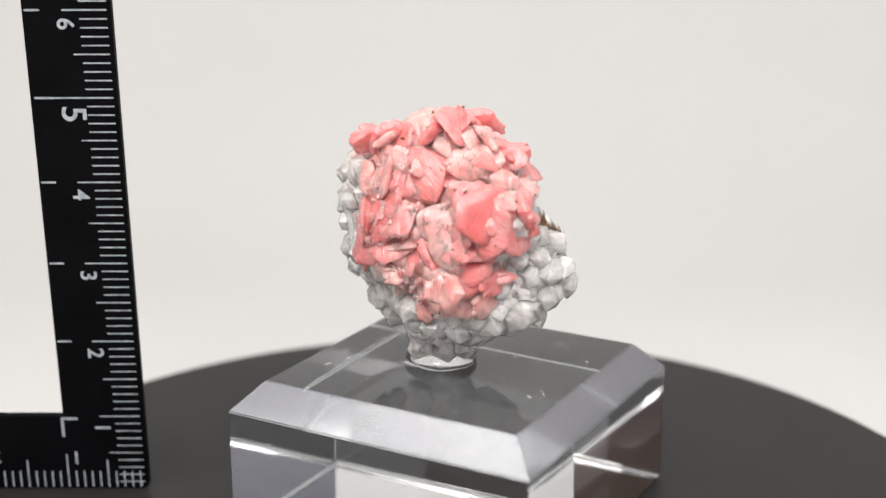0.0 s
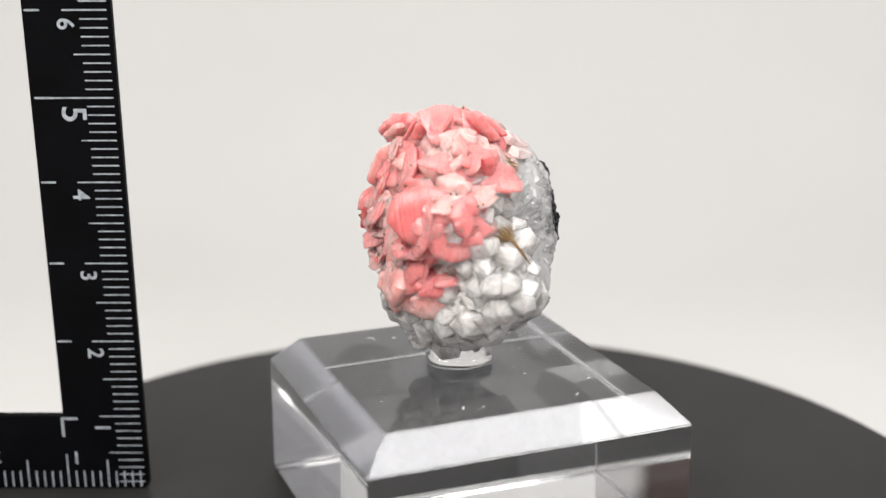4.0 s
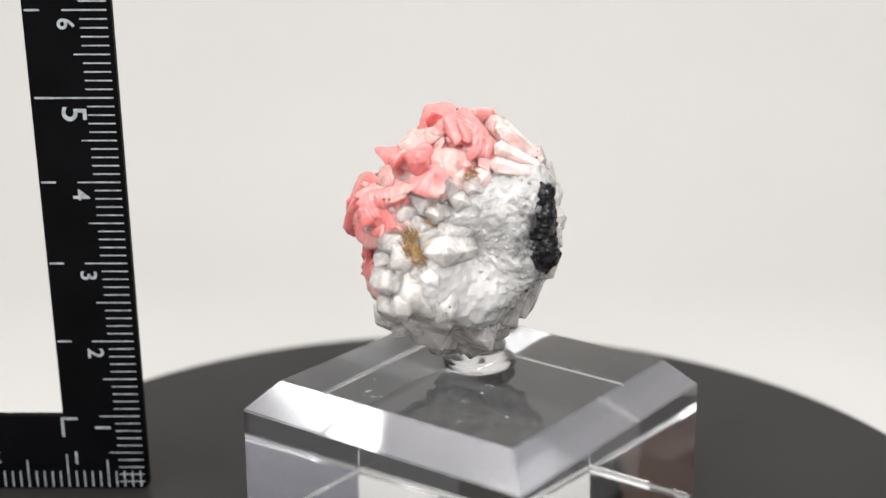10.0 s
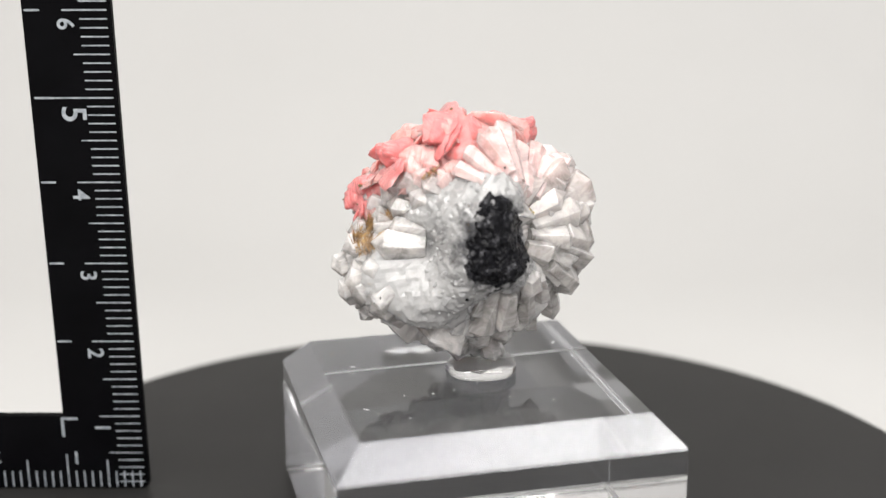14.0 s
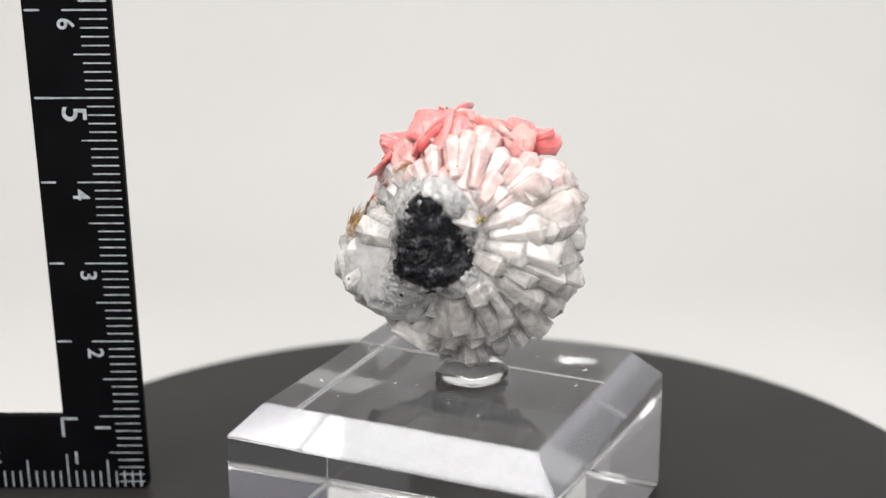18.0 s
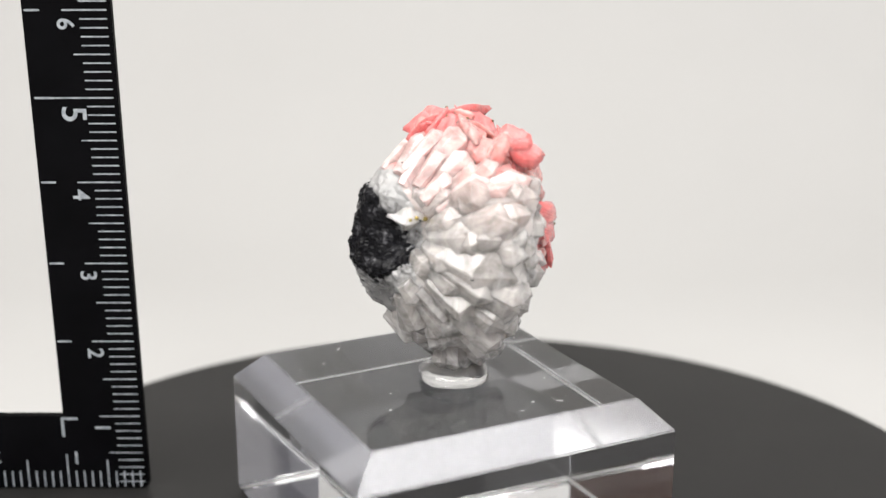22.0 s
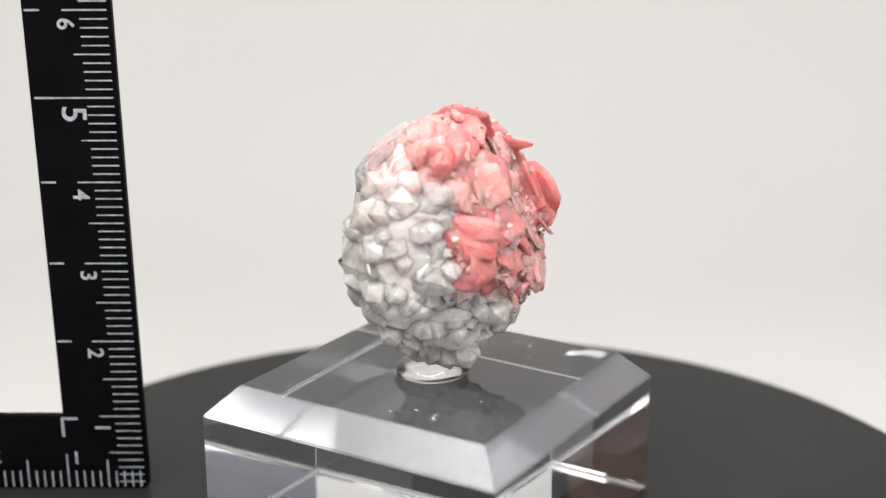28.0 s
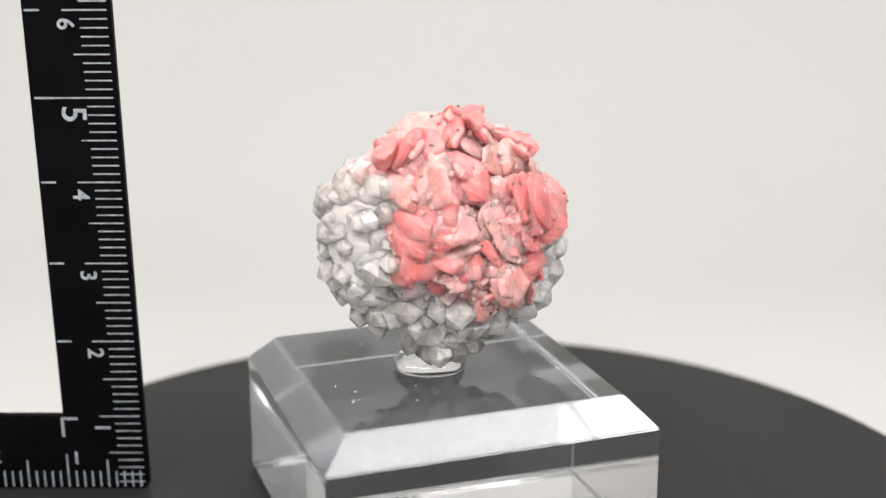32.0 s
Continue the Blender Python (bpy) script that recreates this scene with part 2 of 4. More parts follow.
# ---- turntable ----
def turntable():
    root = new("turntable")
    bm = bmesh.new()
    lathe(bm, [(6.56, -0.6), (6.68, -0.52), (6.72, -0.40), (6.72, -0.12), (6.69, -0.04), (6.62, 0.0), (3.0, 0.0)], 160, (-0.065, -0.047))
    part("platter", bm, DISC, root, smooth=False)
    bm = bmesh.new()
    lathe(bm, [(5.2, -2.58), (5.3, -2.5), (5.3, -0.72), (5.2, -0.62)], 96)
    part("base", bm, DISC, root)
    return tagged(root, "round matt black rotating display turntable", "turntable")


TURNTABLE = turntable()


# ---- acrylic block ----
BLOCK_TURN = math.radians(-119.07)
OFF = (-0.222, -0.118)
INNER, OUTER, CHAMFER = 1.678, 2.0, 0.347


def on_block(x, y):
    x, y = x + OFF[0], y + OFF[1]
    return (x * math.cos(BLOCK_TURN) - y * math.sin(BLOCK_TURN), x * math.sin(BLOCK_TURN) + y * math.cos(BLOCK_TURN))


def acrylic_block():
    bm = bmesh.new()
    rings = []
    for half, z in ((OUTER - 0.05, 0.002), (OUTER, 0.052), (OUTER, TOP - CHAMFER), (INNER, TOP)):
        rings.append([bm.verts.new((*on_block(sx * half, sy * half), z)) for sx, sy in ((1, 1), (-1, 1), (-1, -1), (1, -1))])
    for a, b in zip(rings, rings[1:]):
        for i in range(4):
            bm.faces.new((a[i], a[(i + 1) % 4], b[(i + 1) % 4], b[i]))
    bm.faces.new(rings[0][::-1])
    bm.faces.new(rings[-1])
    bmesh.ops.bevel(bm, geom=list(bm.edges), offset=0.012, segments=2, affect="EDGES")
    bmesh.ops.recalc_face_normals(bm, faces=bm.faces)
    for f in bm.faces:
        if 0.3 < f.normal.z < 0.99:
            f.material_index = 1
        if -0.9 < f.normal.z < -0.4 and f.calc_area() > 0.1:
            f.material_index = 3
        if f.normal.z > 0.95 and f.calc_area() > 0.3:
            f.material_index = 2
    root = part("acrylic_block", bm, ACRYLIC)
    root.data.materials.append(SATIN)
    root.data.materials.append(HAZY)
    root.data.materials.append(FROST)
    rng = random.Random(8)
    bm = bmesh.new()
    for n in range(46):
        x, y = rng.uniform(-1.5, 1.5), rng.uniform(-1.5, 1.5)
        a, size = rng.uniform(0, 6.28), rng.uniform(0.01, 0.05) if n % 5 else rng.uniform(0.06, 0.13)
        wide = 0.004 if n % 3 else rng.uniform(0.008, 0.02)
        spine = []
        for i in range(5):
            spine.append((x, y))
            a += rng.uniform(-0.35, 0.35)
            x, y = x + math.cos(a) * size / 4, y + math.sin(a) * size / 4
        left, right = [], []
        for i, (px, py) in enumerate(spine):
            w = wide * (1 - abs(i - 2) / 2.6)
            left.append(bm.verts.new((*on_block(px - math.sin(a) * w, py + math.cos(a) * w), TOP + 0.0012)))
            right.append(bm.verts.new((*on_block(px + math.sin(a) * w, py - math.cos(a) * w), TOP + 0.0012)))
        for i in range(4):
            bm.faces.new((left[i], right[i], right[i + 1], left[i + 1]))
    tagged(part("dust", bm, DUST, root, "pale lint and fine scratches"), kind="stuff")
    return tagged(root, "clear polished acrylic block with chamfered top edges", "display block")


BLOCK = acrylic_block()


# ---- ruler ----
def ruler():
    root = new("ruler")
    root.matrix_basis = pose(-4.003 * CM, 0.688 * CM, 0.0, 93.4, 0, 0.14)
    k = 0.01 / CM
    bm = bmesh.new()
    prism(bm, [(0, 0.06), (0, 8.0), (-1.0, 8.0), (-1.0, 1.0), (-6.0, 1.0), (-6.0, 0.0), (-0.06, 0.0)], -0.12, 0)
    bmesh.ops.recalc_face_normals(bm, faces=bm.faces)
    bmesh.ops.bevel(bm, geom=list(bm.edges), offset=0.012, segments=2, affect="EDGES")
    bmesh.ops.scale(bm, vec=(k, k, k), verts=bm.verts)
    part("l_shaped_plate", bm, RULER, root)

    def bar(x0, x1, y0, y1):
        bm = bmesh.new()
        prism(bm, [(x0, y0), (x1, y0), (x1, y1), (x0, y1)], -0.002, 0.002)
        bmesh.ops.scale(bm, vec=(k, k, k), verts=bm.verts)
        part("scale_mark", bm, INK, root)

    for i in range(1, 80):
        long = 0.5 if i % 10 == 0 else 0.41 if i % 5 == 0 else 0.31
        if i == 50:
            long = 0.66
        w = 0.008 if i % 10 else 0.009
        bar(-0.05 - long, -0.05, i * 0.1 - w, i * 0.1 + w)
    for i in range(1, 59):
        long = 0.5 if i % 10 == 0 else 0.41 if i % 5 == 0 else 0.24
        w = 0.0095
        bar(-i * 0.1 - w, -i * 0.1 + w, 0.03, 0.03 + long * 0.9)
    for i in range(2, 8):
        if i == 5:
            bar(-0.95, -0.72, 4.988, 5.012)
        else:
            bar(-0.97, -0.80, i - 0.012, i + 0.012)
    bar(-1.02, -0.82, 0.95, 0.985)
    bar(-1.03, -0.995, 0.72, 0.985)

    def digit(text, x, y, size, turn):
        curve = bpy.data.curves.new("digit", "FONT")
        curve.body, curve.size, curve.align_x, curve.align_y = text, size * 0.01, "CENTER", "CENTER"
        curve.extrude = 0.002 * CM
        curve.offset = 0.00004
        tmp = bpy.data.objects.new("digit", curve)
        data = bpy.data.meshes.new_from_object(tmp)
        bpy.data.objects.remove(tmp)
        data.materials.append(INK)
        ob = new("digit", data)
        ob.parent = root
        ob.matrix_basis = pose(x * 0.01, y * 0.01, 0.00001, 0, 0, turn)

    for n in range(1, 8):
        digit(str(n), -0.53, n - (0.19 if n == 5 else 0.155), 0.40 if n == 5 else 0.27, -90)
    for n in range(1, 6):
        digit(str(n), -n + 0.12, 0.44, 0.24, 180)
    return tagged(root, "black L-shaped measuring square with white engraved scale", "ruler")


ruler()

# ---- mineral specimen ----
HEART = Vector((-0.05, 0.10, 1.65))
NUCLEUS = Vector((0.10, 0.96, 1.90))
POWERS = [(i, j, k) for k in (0, 1) for i in range(8) for j in range(8) if i + j + k <= 7]
SHAPE = (1.56, -0.20, -1.71, 1.33, 2.15, -2.68, -0.91, 1.50, -0.14, -0.28, 1.86, 0.03, -1.59, 0.12, 0.28, -0.92, -2.04, 4.73, -0.88, -3.76, 4.07, -0.63, -1.01, -2.38, 1.49, 1.26, 1.15, 8.80, -2.58, -3.71, 1.97, 0.42, -0.01, -0.65, -7.05, -1.30, 0.07, -0.09, -0.86, 1.74, 2.79, -1.92, -2.38, 0.10, -0.20, 0.90, 2.67, 0.25, -2.56, -0.08, -1.03, 0.35, -0.53, 0.74, -0.75, 0.22, -1.90, -3.45, 0.50, 1.57, -0.73, 0.16, 0.69, -0.88)
SPECIMEN = tagged(new("mineral_specimen"), "cluster of rose pink blades and milky quartz crystals on dark ore", "mineral")
SPECIMEN.location = (0, 0, TOP * CM)


def reach(d):
    """How far the specimen extends from its heart in the unit direction d."""
    xs, ys = [1.0], [1.0]
    for _ in range(7):
        xs.append(xs[-1] * d.x)
        ys.append(ys[-1] * d.y)
    up = (1.0, d.z)
    return sum(c * xs[i] * ys[j] * up[k] for c, (i, j, k) in zip(SHAPE, POWERS))


def towards(az, el):
    a, e = math.radians(az), math.radians(el)
    return Vector((math.cos(e) * math.cos(a), math.cos(e) * math.sin(a), math.sin(e)))


PINK_WAY = towards(-115, 14)


def pinkness(d):
    p = HEART + d * reach(d)
    side = (d.dot(PINK_WAY) - 0.50) / 0.2
    crown = (p.z - 2.62) / 0.15
    return max(0, min(1, max(side, crown)))


def brokenness(d):
    """1 on the broken granular side, 0 where crystals are well formed."""
    return max(0, min(1, (d.dot(towards(42, 2)) - 0.46) / 0.2))


def fan(d):
    """1 where long columns lie side by side along the surface."""
    return max(0, min(1, (d.dot(towards(128, 4)) - 0.62) / 0.18))


def core():
    """The solid heart of the specimen, split into the white matrix and the pink crust."""
    bm = bmesh.new()
    bmesh.ops.create_icosphere(bm, subdivisions=6, radius=1)
    share = {}
    ore_way, knob_way = (Vector((0.38, 1.10, 1.82)) - HEART).normalized(), towards(98, 28)
    for v in bm.verts:
        d = v.co.normalized()
        pink, broken = pinkness(d), brokenness(d)
        side = fan(d) * (1 - broken)
        k = 0.89 - 0.01 * pink + (0.10 + 0.01 * pink) * broken + 0.05 * side * (1 - broken)
        k -= 0.07 * max(0, min(1, (d.dot(ore_way) - 0.92) / 0.05))
        k += 0.07 * max(0, min(1, (d.dot(knob_way) - 0.93) / 0.05))
        r = reach(d) * k
        p = d * 3
        ray = (HEART + d * r - NUCLEUS).normalized()
        rough = 1 - 0.85 * max(broken, side)
        r += 0.05 * rough * noise.fractal(p * 1.6, 0.9, 2.2, 5) + 0.05 * rough * (noise.cell(p * 3.2) - 0.5)
        r += max(broken, side) * ((0.014 + 0.02 * side) * noise.fractal(ray * 5, 0.8, 2.1, 4) + (0.016 - 0.008 * side) * noise.fractal(p * 5, 0.8, 2.1, 4) + 0.03 * broken * noise.fractal(ray * 9, 0.9, 2.2, 3))
        co = HEART + d * r
        co.z = max(co.z, 0.12)
        share[v.index] = pink + 0.25 * noise.noise(p * 1.5)
        v.co = co
    kinds = ([], [], [])
    for f in bm.faces:
        if sum(share[v.index] for v in f.verts) > 1.5:
            kinds[1].append(f.index)
        else:
            d = (f.calc_center_median() - HEART).normalized()
            kinds[0 if brokenness(d) + 0.3 * noise.noise(d * 5) > 0.35 else 2].append(f.index)
    names = (("matrix", MATRIX, "granular white quartz matrix with grey stains"), ("pink_crust", CRUST, "rough pink crust between the blades"),
             ("quartz_bed", BED, "milky white quartz bed between the crystals"))
    for keep, (name, mat, label) in zip(kinds, names):
        piece = bm.copy()
        keep = set(keep)
        bmesh.ops.delete(piece, geom=[f for f in piece.faces if f.index not in keep], context="FACES")
        part(name, piece, mat, SPECIMEN, label)
    bm.free()


core()


def crystal(tip, axis, length, width, seed, mat, sharp=1.0):
    rng = random.Random(seed)
    axis = axis.normalized()
    u = axis.orthogonal().normalized()
    w = axis.cross(u)
    turn = rng.random() * 6.28
    shape = [(math.cos(turn + i * math.pi / 3 + rng.uniform(-0.13, 0.13)) * rng.uniform(0.85, 1.15), math.sin(turn + i * math.pi / 3) * rng.uniform(0.85, 1.15)) for i in range(6)]
    shift = (rng.uniform(-0.25, 0.25), rng.uniform(-0.25, 0.25))
    cap = width * rng.uniform(0.45, 0.85) * sharp
    bm = bmesh.new()
    rings = []
    for along, wide in ((-length, 0.6), (-length * 0.5, 0.9), (-cap, 1.0)):
        ring = []
        for i, (a, b) in enumerate(shape):
            slip = ((0.14 if i % 2 else -0.12) + rng.uniform(-0.16, 0.16)) * cap if along == -cap else 0
            ring.append(bm.verts.new(tip + axis * (along + slip) + (u * a + w * b) * width * wide))
        rings.append(ring)
    tops = [bm.verts.new(tip + (u * (shift[0] + s) + w * shift[1]) * width * 0.6) for s in (-0.18, 0.18)]
    for a, b in zip(rings, rings[1:]):
        for i in range(6):
            bm.faces.new((a[i], a[(i + 1) % 6], b[(i + 1) % 6], b[i]))
    bm.faces.new(rings[0][::-1])
    last = rings[-1]
    near = [min((0, 1), key=lambda s: (tops[s].co - v.co).length) for v in last]
    for i in range(6):
        j = (i + 1) % 6
        if near[i] == near[j]:
            bm.faces.new((last[i], last[j], tops[near[i]]))
        else:
            bm.faces.new((last[i], last[j], tops[near[j]], tops[near[i]]))
    bmesh.ops.recalc_face_normals(bm, faces=bm.faces)
    bmesh.ops.bevel(bm, geom=list(bm.edges), offset=0.035 * width, segments=1, affect="EDGES", clamp_overlap=True)
    part("quartz_crystal", bm, mat, SPECIMEN)


COLUMNS = []


def column(x, y, z, width, stub):
    """A large crystal with its point at (x, y, z): it lies on the flank and points away from the nucleus, or stands out of the bed by the share stub."""
    tip = Vector((x, y, z))
    way = (tip - HEART).normalized()
    rng = random.Random(int(x * 900 + y * 70 + z * 5000))
    lean = Vector((rng.uniform(-1, 1), rng.uniform(-1, 1), rng.uniform(-1, 1)))
    mat = QUARTZ
    if stub:
        axis = (tip - NUCLEUS).normalized() * (1 - stub) + way * stub + lean * 0.2
        tip = tip + way * rng.uniform(-0.07, 0.05)
        length, width = 0.62, width * rng.uniform(0.72, 1.2)
    else:
        foot = (way * 0.55 + (NUCLEUS - HEART).normalized() * 0.45).normalized()
        axis = tip - (HEART + foot * reach(foot) * 0.95) + lean * 0.05
        length, width, mat = min(1.0, axis.length), width * rng.uniform(1.1, 1.5), MILKY
    if pinkness(way) > 0.2 or tip.z > 2.6:
        mat = ROSE
    crystal(tip, axis, length, width, int(x * 991 + z * 877 + y * 55) + 7000, mat, 1.0 + 0.4 * (not stub))
    COLUMNS.append((tip, width))



column(-1.37, 0.35, 2.38, 0.18, 0.0)
column(-1.26, 0.35, 2.63, 0.14, 0.0)
column(-1.31, 0.16, 2.04, 0.14, 0.0)
column(-1.38, 0.80, 1.57, 0.25, 0.0)
column(-1.42, 0.48, 1.87, 0.14, 0.0)
column(-1.18, 0.99, 1.36, 0.16, 0.0)
column(-1.10, -0.08, 1.37, 0.14, 0.0)
column(-1.34, 0.71, 1.17, 0.14, 0.0)
column(-1.37, 0.50, 1.31, 0.11, 0.0)
column(-1.19, 0.77, 0.94, 0.13, 0.0)
column(-1.00, 0.21, 0.77, 0.13, 0.0)
column(-0.99, 0.98, 1.11, 0.14, 0.0)
column(-0.90, 0.37, 0.57, 0.12, 0.0)
column(-0.88, 1.12, 1.40, 0.12, 0.0)
column(-0.80, -0.23, 0.95, 0.11, 0.0)
column(-1.32, 1.02, 2.07, 0.16, 0.0)
column(-1.43, 0.72, 1.79, 0.16, 0.0)
column(-0.80, 1.17, 1.72, 0.15, 0.0)
column(-1.40, 0.85, 2.25, 0.18, 0.0)
column(-1.03, 0.81, 2.54, 0.15, 0.0)
column(-1.05, 1.12, 2.09, 0.15, 0.0)
column(-1.47, 0.69, 2.32, 0.12, 0.0)
column(-1.33, 0.97, 2.18, 0.10, 0.0)
column(-1.13, 1.12, 2.05, 0.13, 0.0)
column(-1.36, 0.88, 1.60, 0.13, 0.0)
column(-1.43, 0.75, 1.30, 0.10, 0.0)
column(-1.20, 0.83, 1.02, 0.10, 0.0)
column(-1.02, 0.63, 0.66, 0.11, 0.0)
column(-1.24, 0.60, 2.61, 0.13, 0.0)
column(-0.89, 1.11, 1.39, 0.10, 0.0)
column(-0.79, 0.49, 0.45, 0.09, 0.0)
column(-0.57, 0.89, 0.96, 0.10, 0.0)
column(-0.78, 1.16, 1.77, 0.13, 0.0)
column(-0.83, 1.02, 2.26, 0.15, 0.0)
column(-0.71, 1.05, 1.21, 0.10, 0.0)
column(-0.43, 0.74, 0.71, 0.11, 0.0)
column(-0.27, 0.98, 1.13, 0.12, 0.0)
column(-0.50, 1.15, 1.58, 0.13, 0.0)
column(-0.04, 0.68, 0.70, 0.13, 0.0)
column(0.22, 0.57, 0.60, 0.13, 0.0)
column(-0.93, 0.68, 2.63, 0.12, 0.0)
column(-0.54, 0.76, 2.46, 0.13, 0.0)
column(0.08, 0.48, 3.01, 0.10, 0.0)
column(-0.13, 0.45, 3.04, 0.09, 0.0)
column(-0.41, 0.32, 3.08, 0.12, 0.0)
column(-0.59, 0.45, 2.86, 0.12, 0.0)
column(-0.24, 0.56, 2.87, 0.10, 0.0)
column(-0.46, 0.63, 2.63, 0.10, 0.0)
column(0.30, 0.48, 2.86, 0.09, 0.0)
column(-0.72, 0.56, 2.71, 0.10, 0.0)
column(-0.03, 0.69, 2.84, 0.09, 0.0)
column(0.46, 0.43, 2.67, 0.09, 0.0)
column(-0.90, 0.48, 2.78, 0.09, 0.0)
column(1.23, -0.76, 1.41, 0.17, 0.55)
column(1.40, -0.48, 1.16, 0.18, 0.55)
column(1.10, -0.78, 1.61, 0.13, 0.55)
column(1.00, -0.57, 0.75, 0.16, 0.55)
column(0.90, -0.39, 0.67, 0.15, 0.55)
column(1.18, -0.52, 1.78, 0.12, 0.55)
column(1.33, -0.15, 1.06, 0.17, 0.55)
column(1.34, -0.62, 1.44, 0.16, 0.55)
column(1.41, -0.34, 1.17, 0.16, 0.55)
column(-1.41, 0.64, 2.30, 0.17, 0.55)
column(-1.32, 0.28, 2.45, 0.20, 0.55)
column(-1.37, 0.33, 2.12, 0.16, 0.55)
column(-1.38, 0.80, 1.70, 0.15, 0.55)
column(-1.39, 0.53, 1.72, 0.14, 0.55)
column(-1.30, 0.15, 1.92, 0.20, 0.55)
column(-1.36, 0.68, 1.37, 0.18, 0.55)
column(-1.33, 0.51, 1.14, 0.17, 0.55)
column(-1.20, 0.24, 1.14, 0.19, 0.55)
column(-1.19, -0.07, 1.53, 0.15, 0.55)
column(-1.02, 0.48, 0.69, 0.17, 0.55)
column(-0.93, 0.15, 0.74, 0.17, 0.55)
column(-0.81, -0.14, 0.95, 0.17, 0.55)
column(-0.71, -0.40, 0.81, 0.17, 0.55)
column(-0.89, -0.23, 1.27, 0.15, 0.55)
column(-1.28, 0.62, 2.54, 0.16, 0.55)
column(-1.19, 0.05, 2.56, 0.17, 0.55)
column(-0.98, 0.01, 1.13, 0.14, 0.55)
column(-1.43, 0.76, 2.05, 0.15, 0.55)
column(-0.70, -0.53, 1.09, 0.14, 0.55)
column(-0.76, -0.07, 0.57, 0.14, 0.55)
column(-0.54, 0.30, 0.26, 0.13, 0.55)
column(-0.48, -0.59, 0.70, 0.13, 0.55)
column(-1.34, 0.35, 1.48, 0.15, 0.55)
column(-1.22, 0.02, 2.22, 0.17, 0.55)
column(1.06, -0.74, 1.67, 0.17, 0.55)
column(1.27, -0.67, 1.45, 0.16, 0.55)
column(1.03, -0.80, 1.34, 0.21, 0.55)
column(1.20, -0.70, 1.11, 0.17, 0.55)
column(0.80, -0.85, 1.56, 0.17, 0.55)
column(0.64, -0.89, 1.23, 0.17, 0.55)
column(0.88, -0.76, 0.86, 0.17, 0.55)
column(0.55, -0.90, 0.90, 0.13, 0.55)
column(0.29, -0.86, 0.75, 0.17, 0.55)
column(0.02, -0.70, 0.62, 0.16, 0.55)
column(0.11, -0.29, 0.19, 0.12, 0.55)
column(-0.30, -0.59, 0.58, 0.21, 0.55)
column(-0.56, -0.58, 0.81, 0.21, 0.55)
column(-0.77, -0.24, 0.76, 0.18, 0.55)
column(-0.45, -0.19, 0.23, 0.15, 0.55)
column(-1.24, 0.18, 2.56, 0.16, 0.55)
column(-1.31, 0.17, 2.10, 0.16, 0.55)
column(-1.34, 0.34, 1.54, 0.17, 0.55)
column(-1.10, 0.17, 1.06, 0.15, 0.55)
column(-0.94, 0.10, 0.85, 0.15, 0.55)
column(0.91, -0.79, 1.85, 0.14, 0.55)
column(0.75, -0.98, 2.07, 0.14, 0.55)
column(1.24, -0.59, 1.65, 0.22, 0.55)
column(1.05, -0.67, 1.79, 0.19, 0.55)
column(1.10, -0.78, 1.38, 0.22, 0.55)
column(1.38, -0.52, 1.17, 0.26, 0.55)
column(1.34, -0.34, 1.57, 0.12, 0.55)
column(1.05, -0.67, 0.88, 0.20, 0.55)
column(1.27, -0.04, 1.05, 0.18, 0.55)
column(0.83, -0.24, 2.35, 0.15, 0.55)
column(0.98, -0.43, 2.02, 0.18, 0.55)
column(0.81, -0.78, 0.83, 0.21, 0.55)
column(0.48, -0.86, 0.75, 0.18, 0.55)
column(0.99, -0.05, 1.84, 0.17, 0.55)
column(1.32, -0.15, 1.48, 0.18, 0.55)
column(0.85, -0.12, 2.15, 0.15, 0.55)


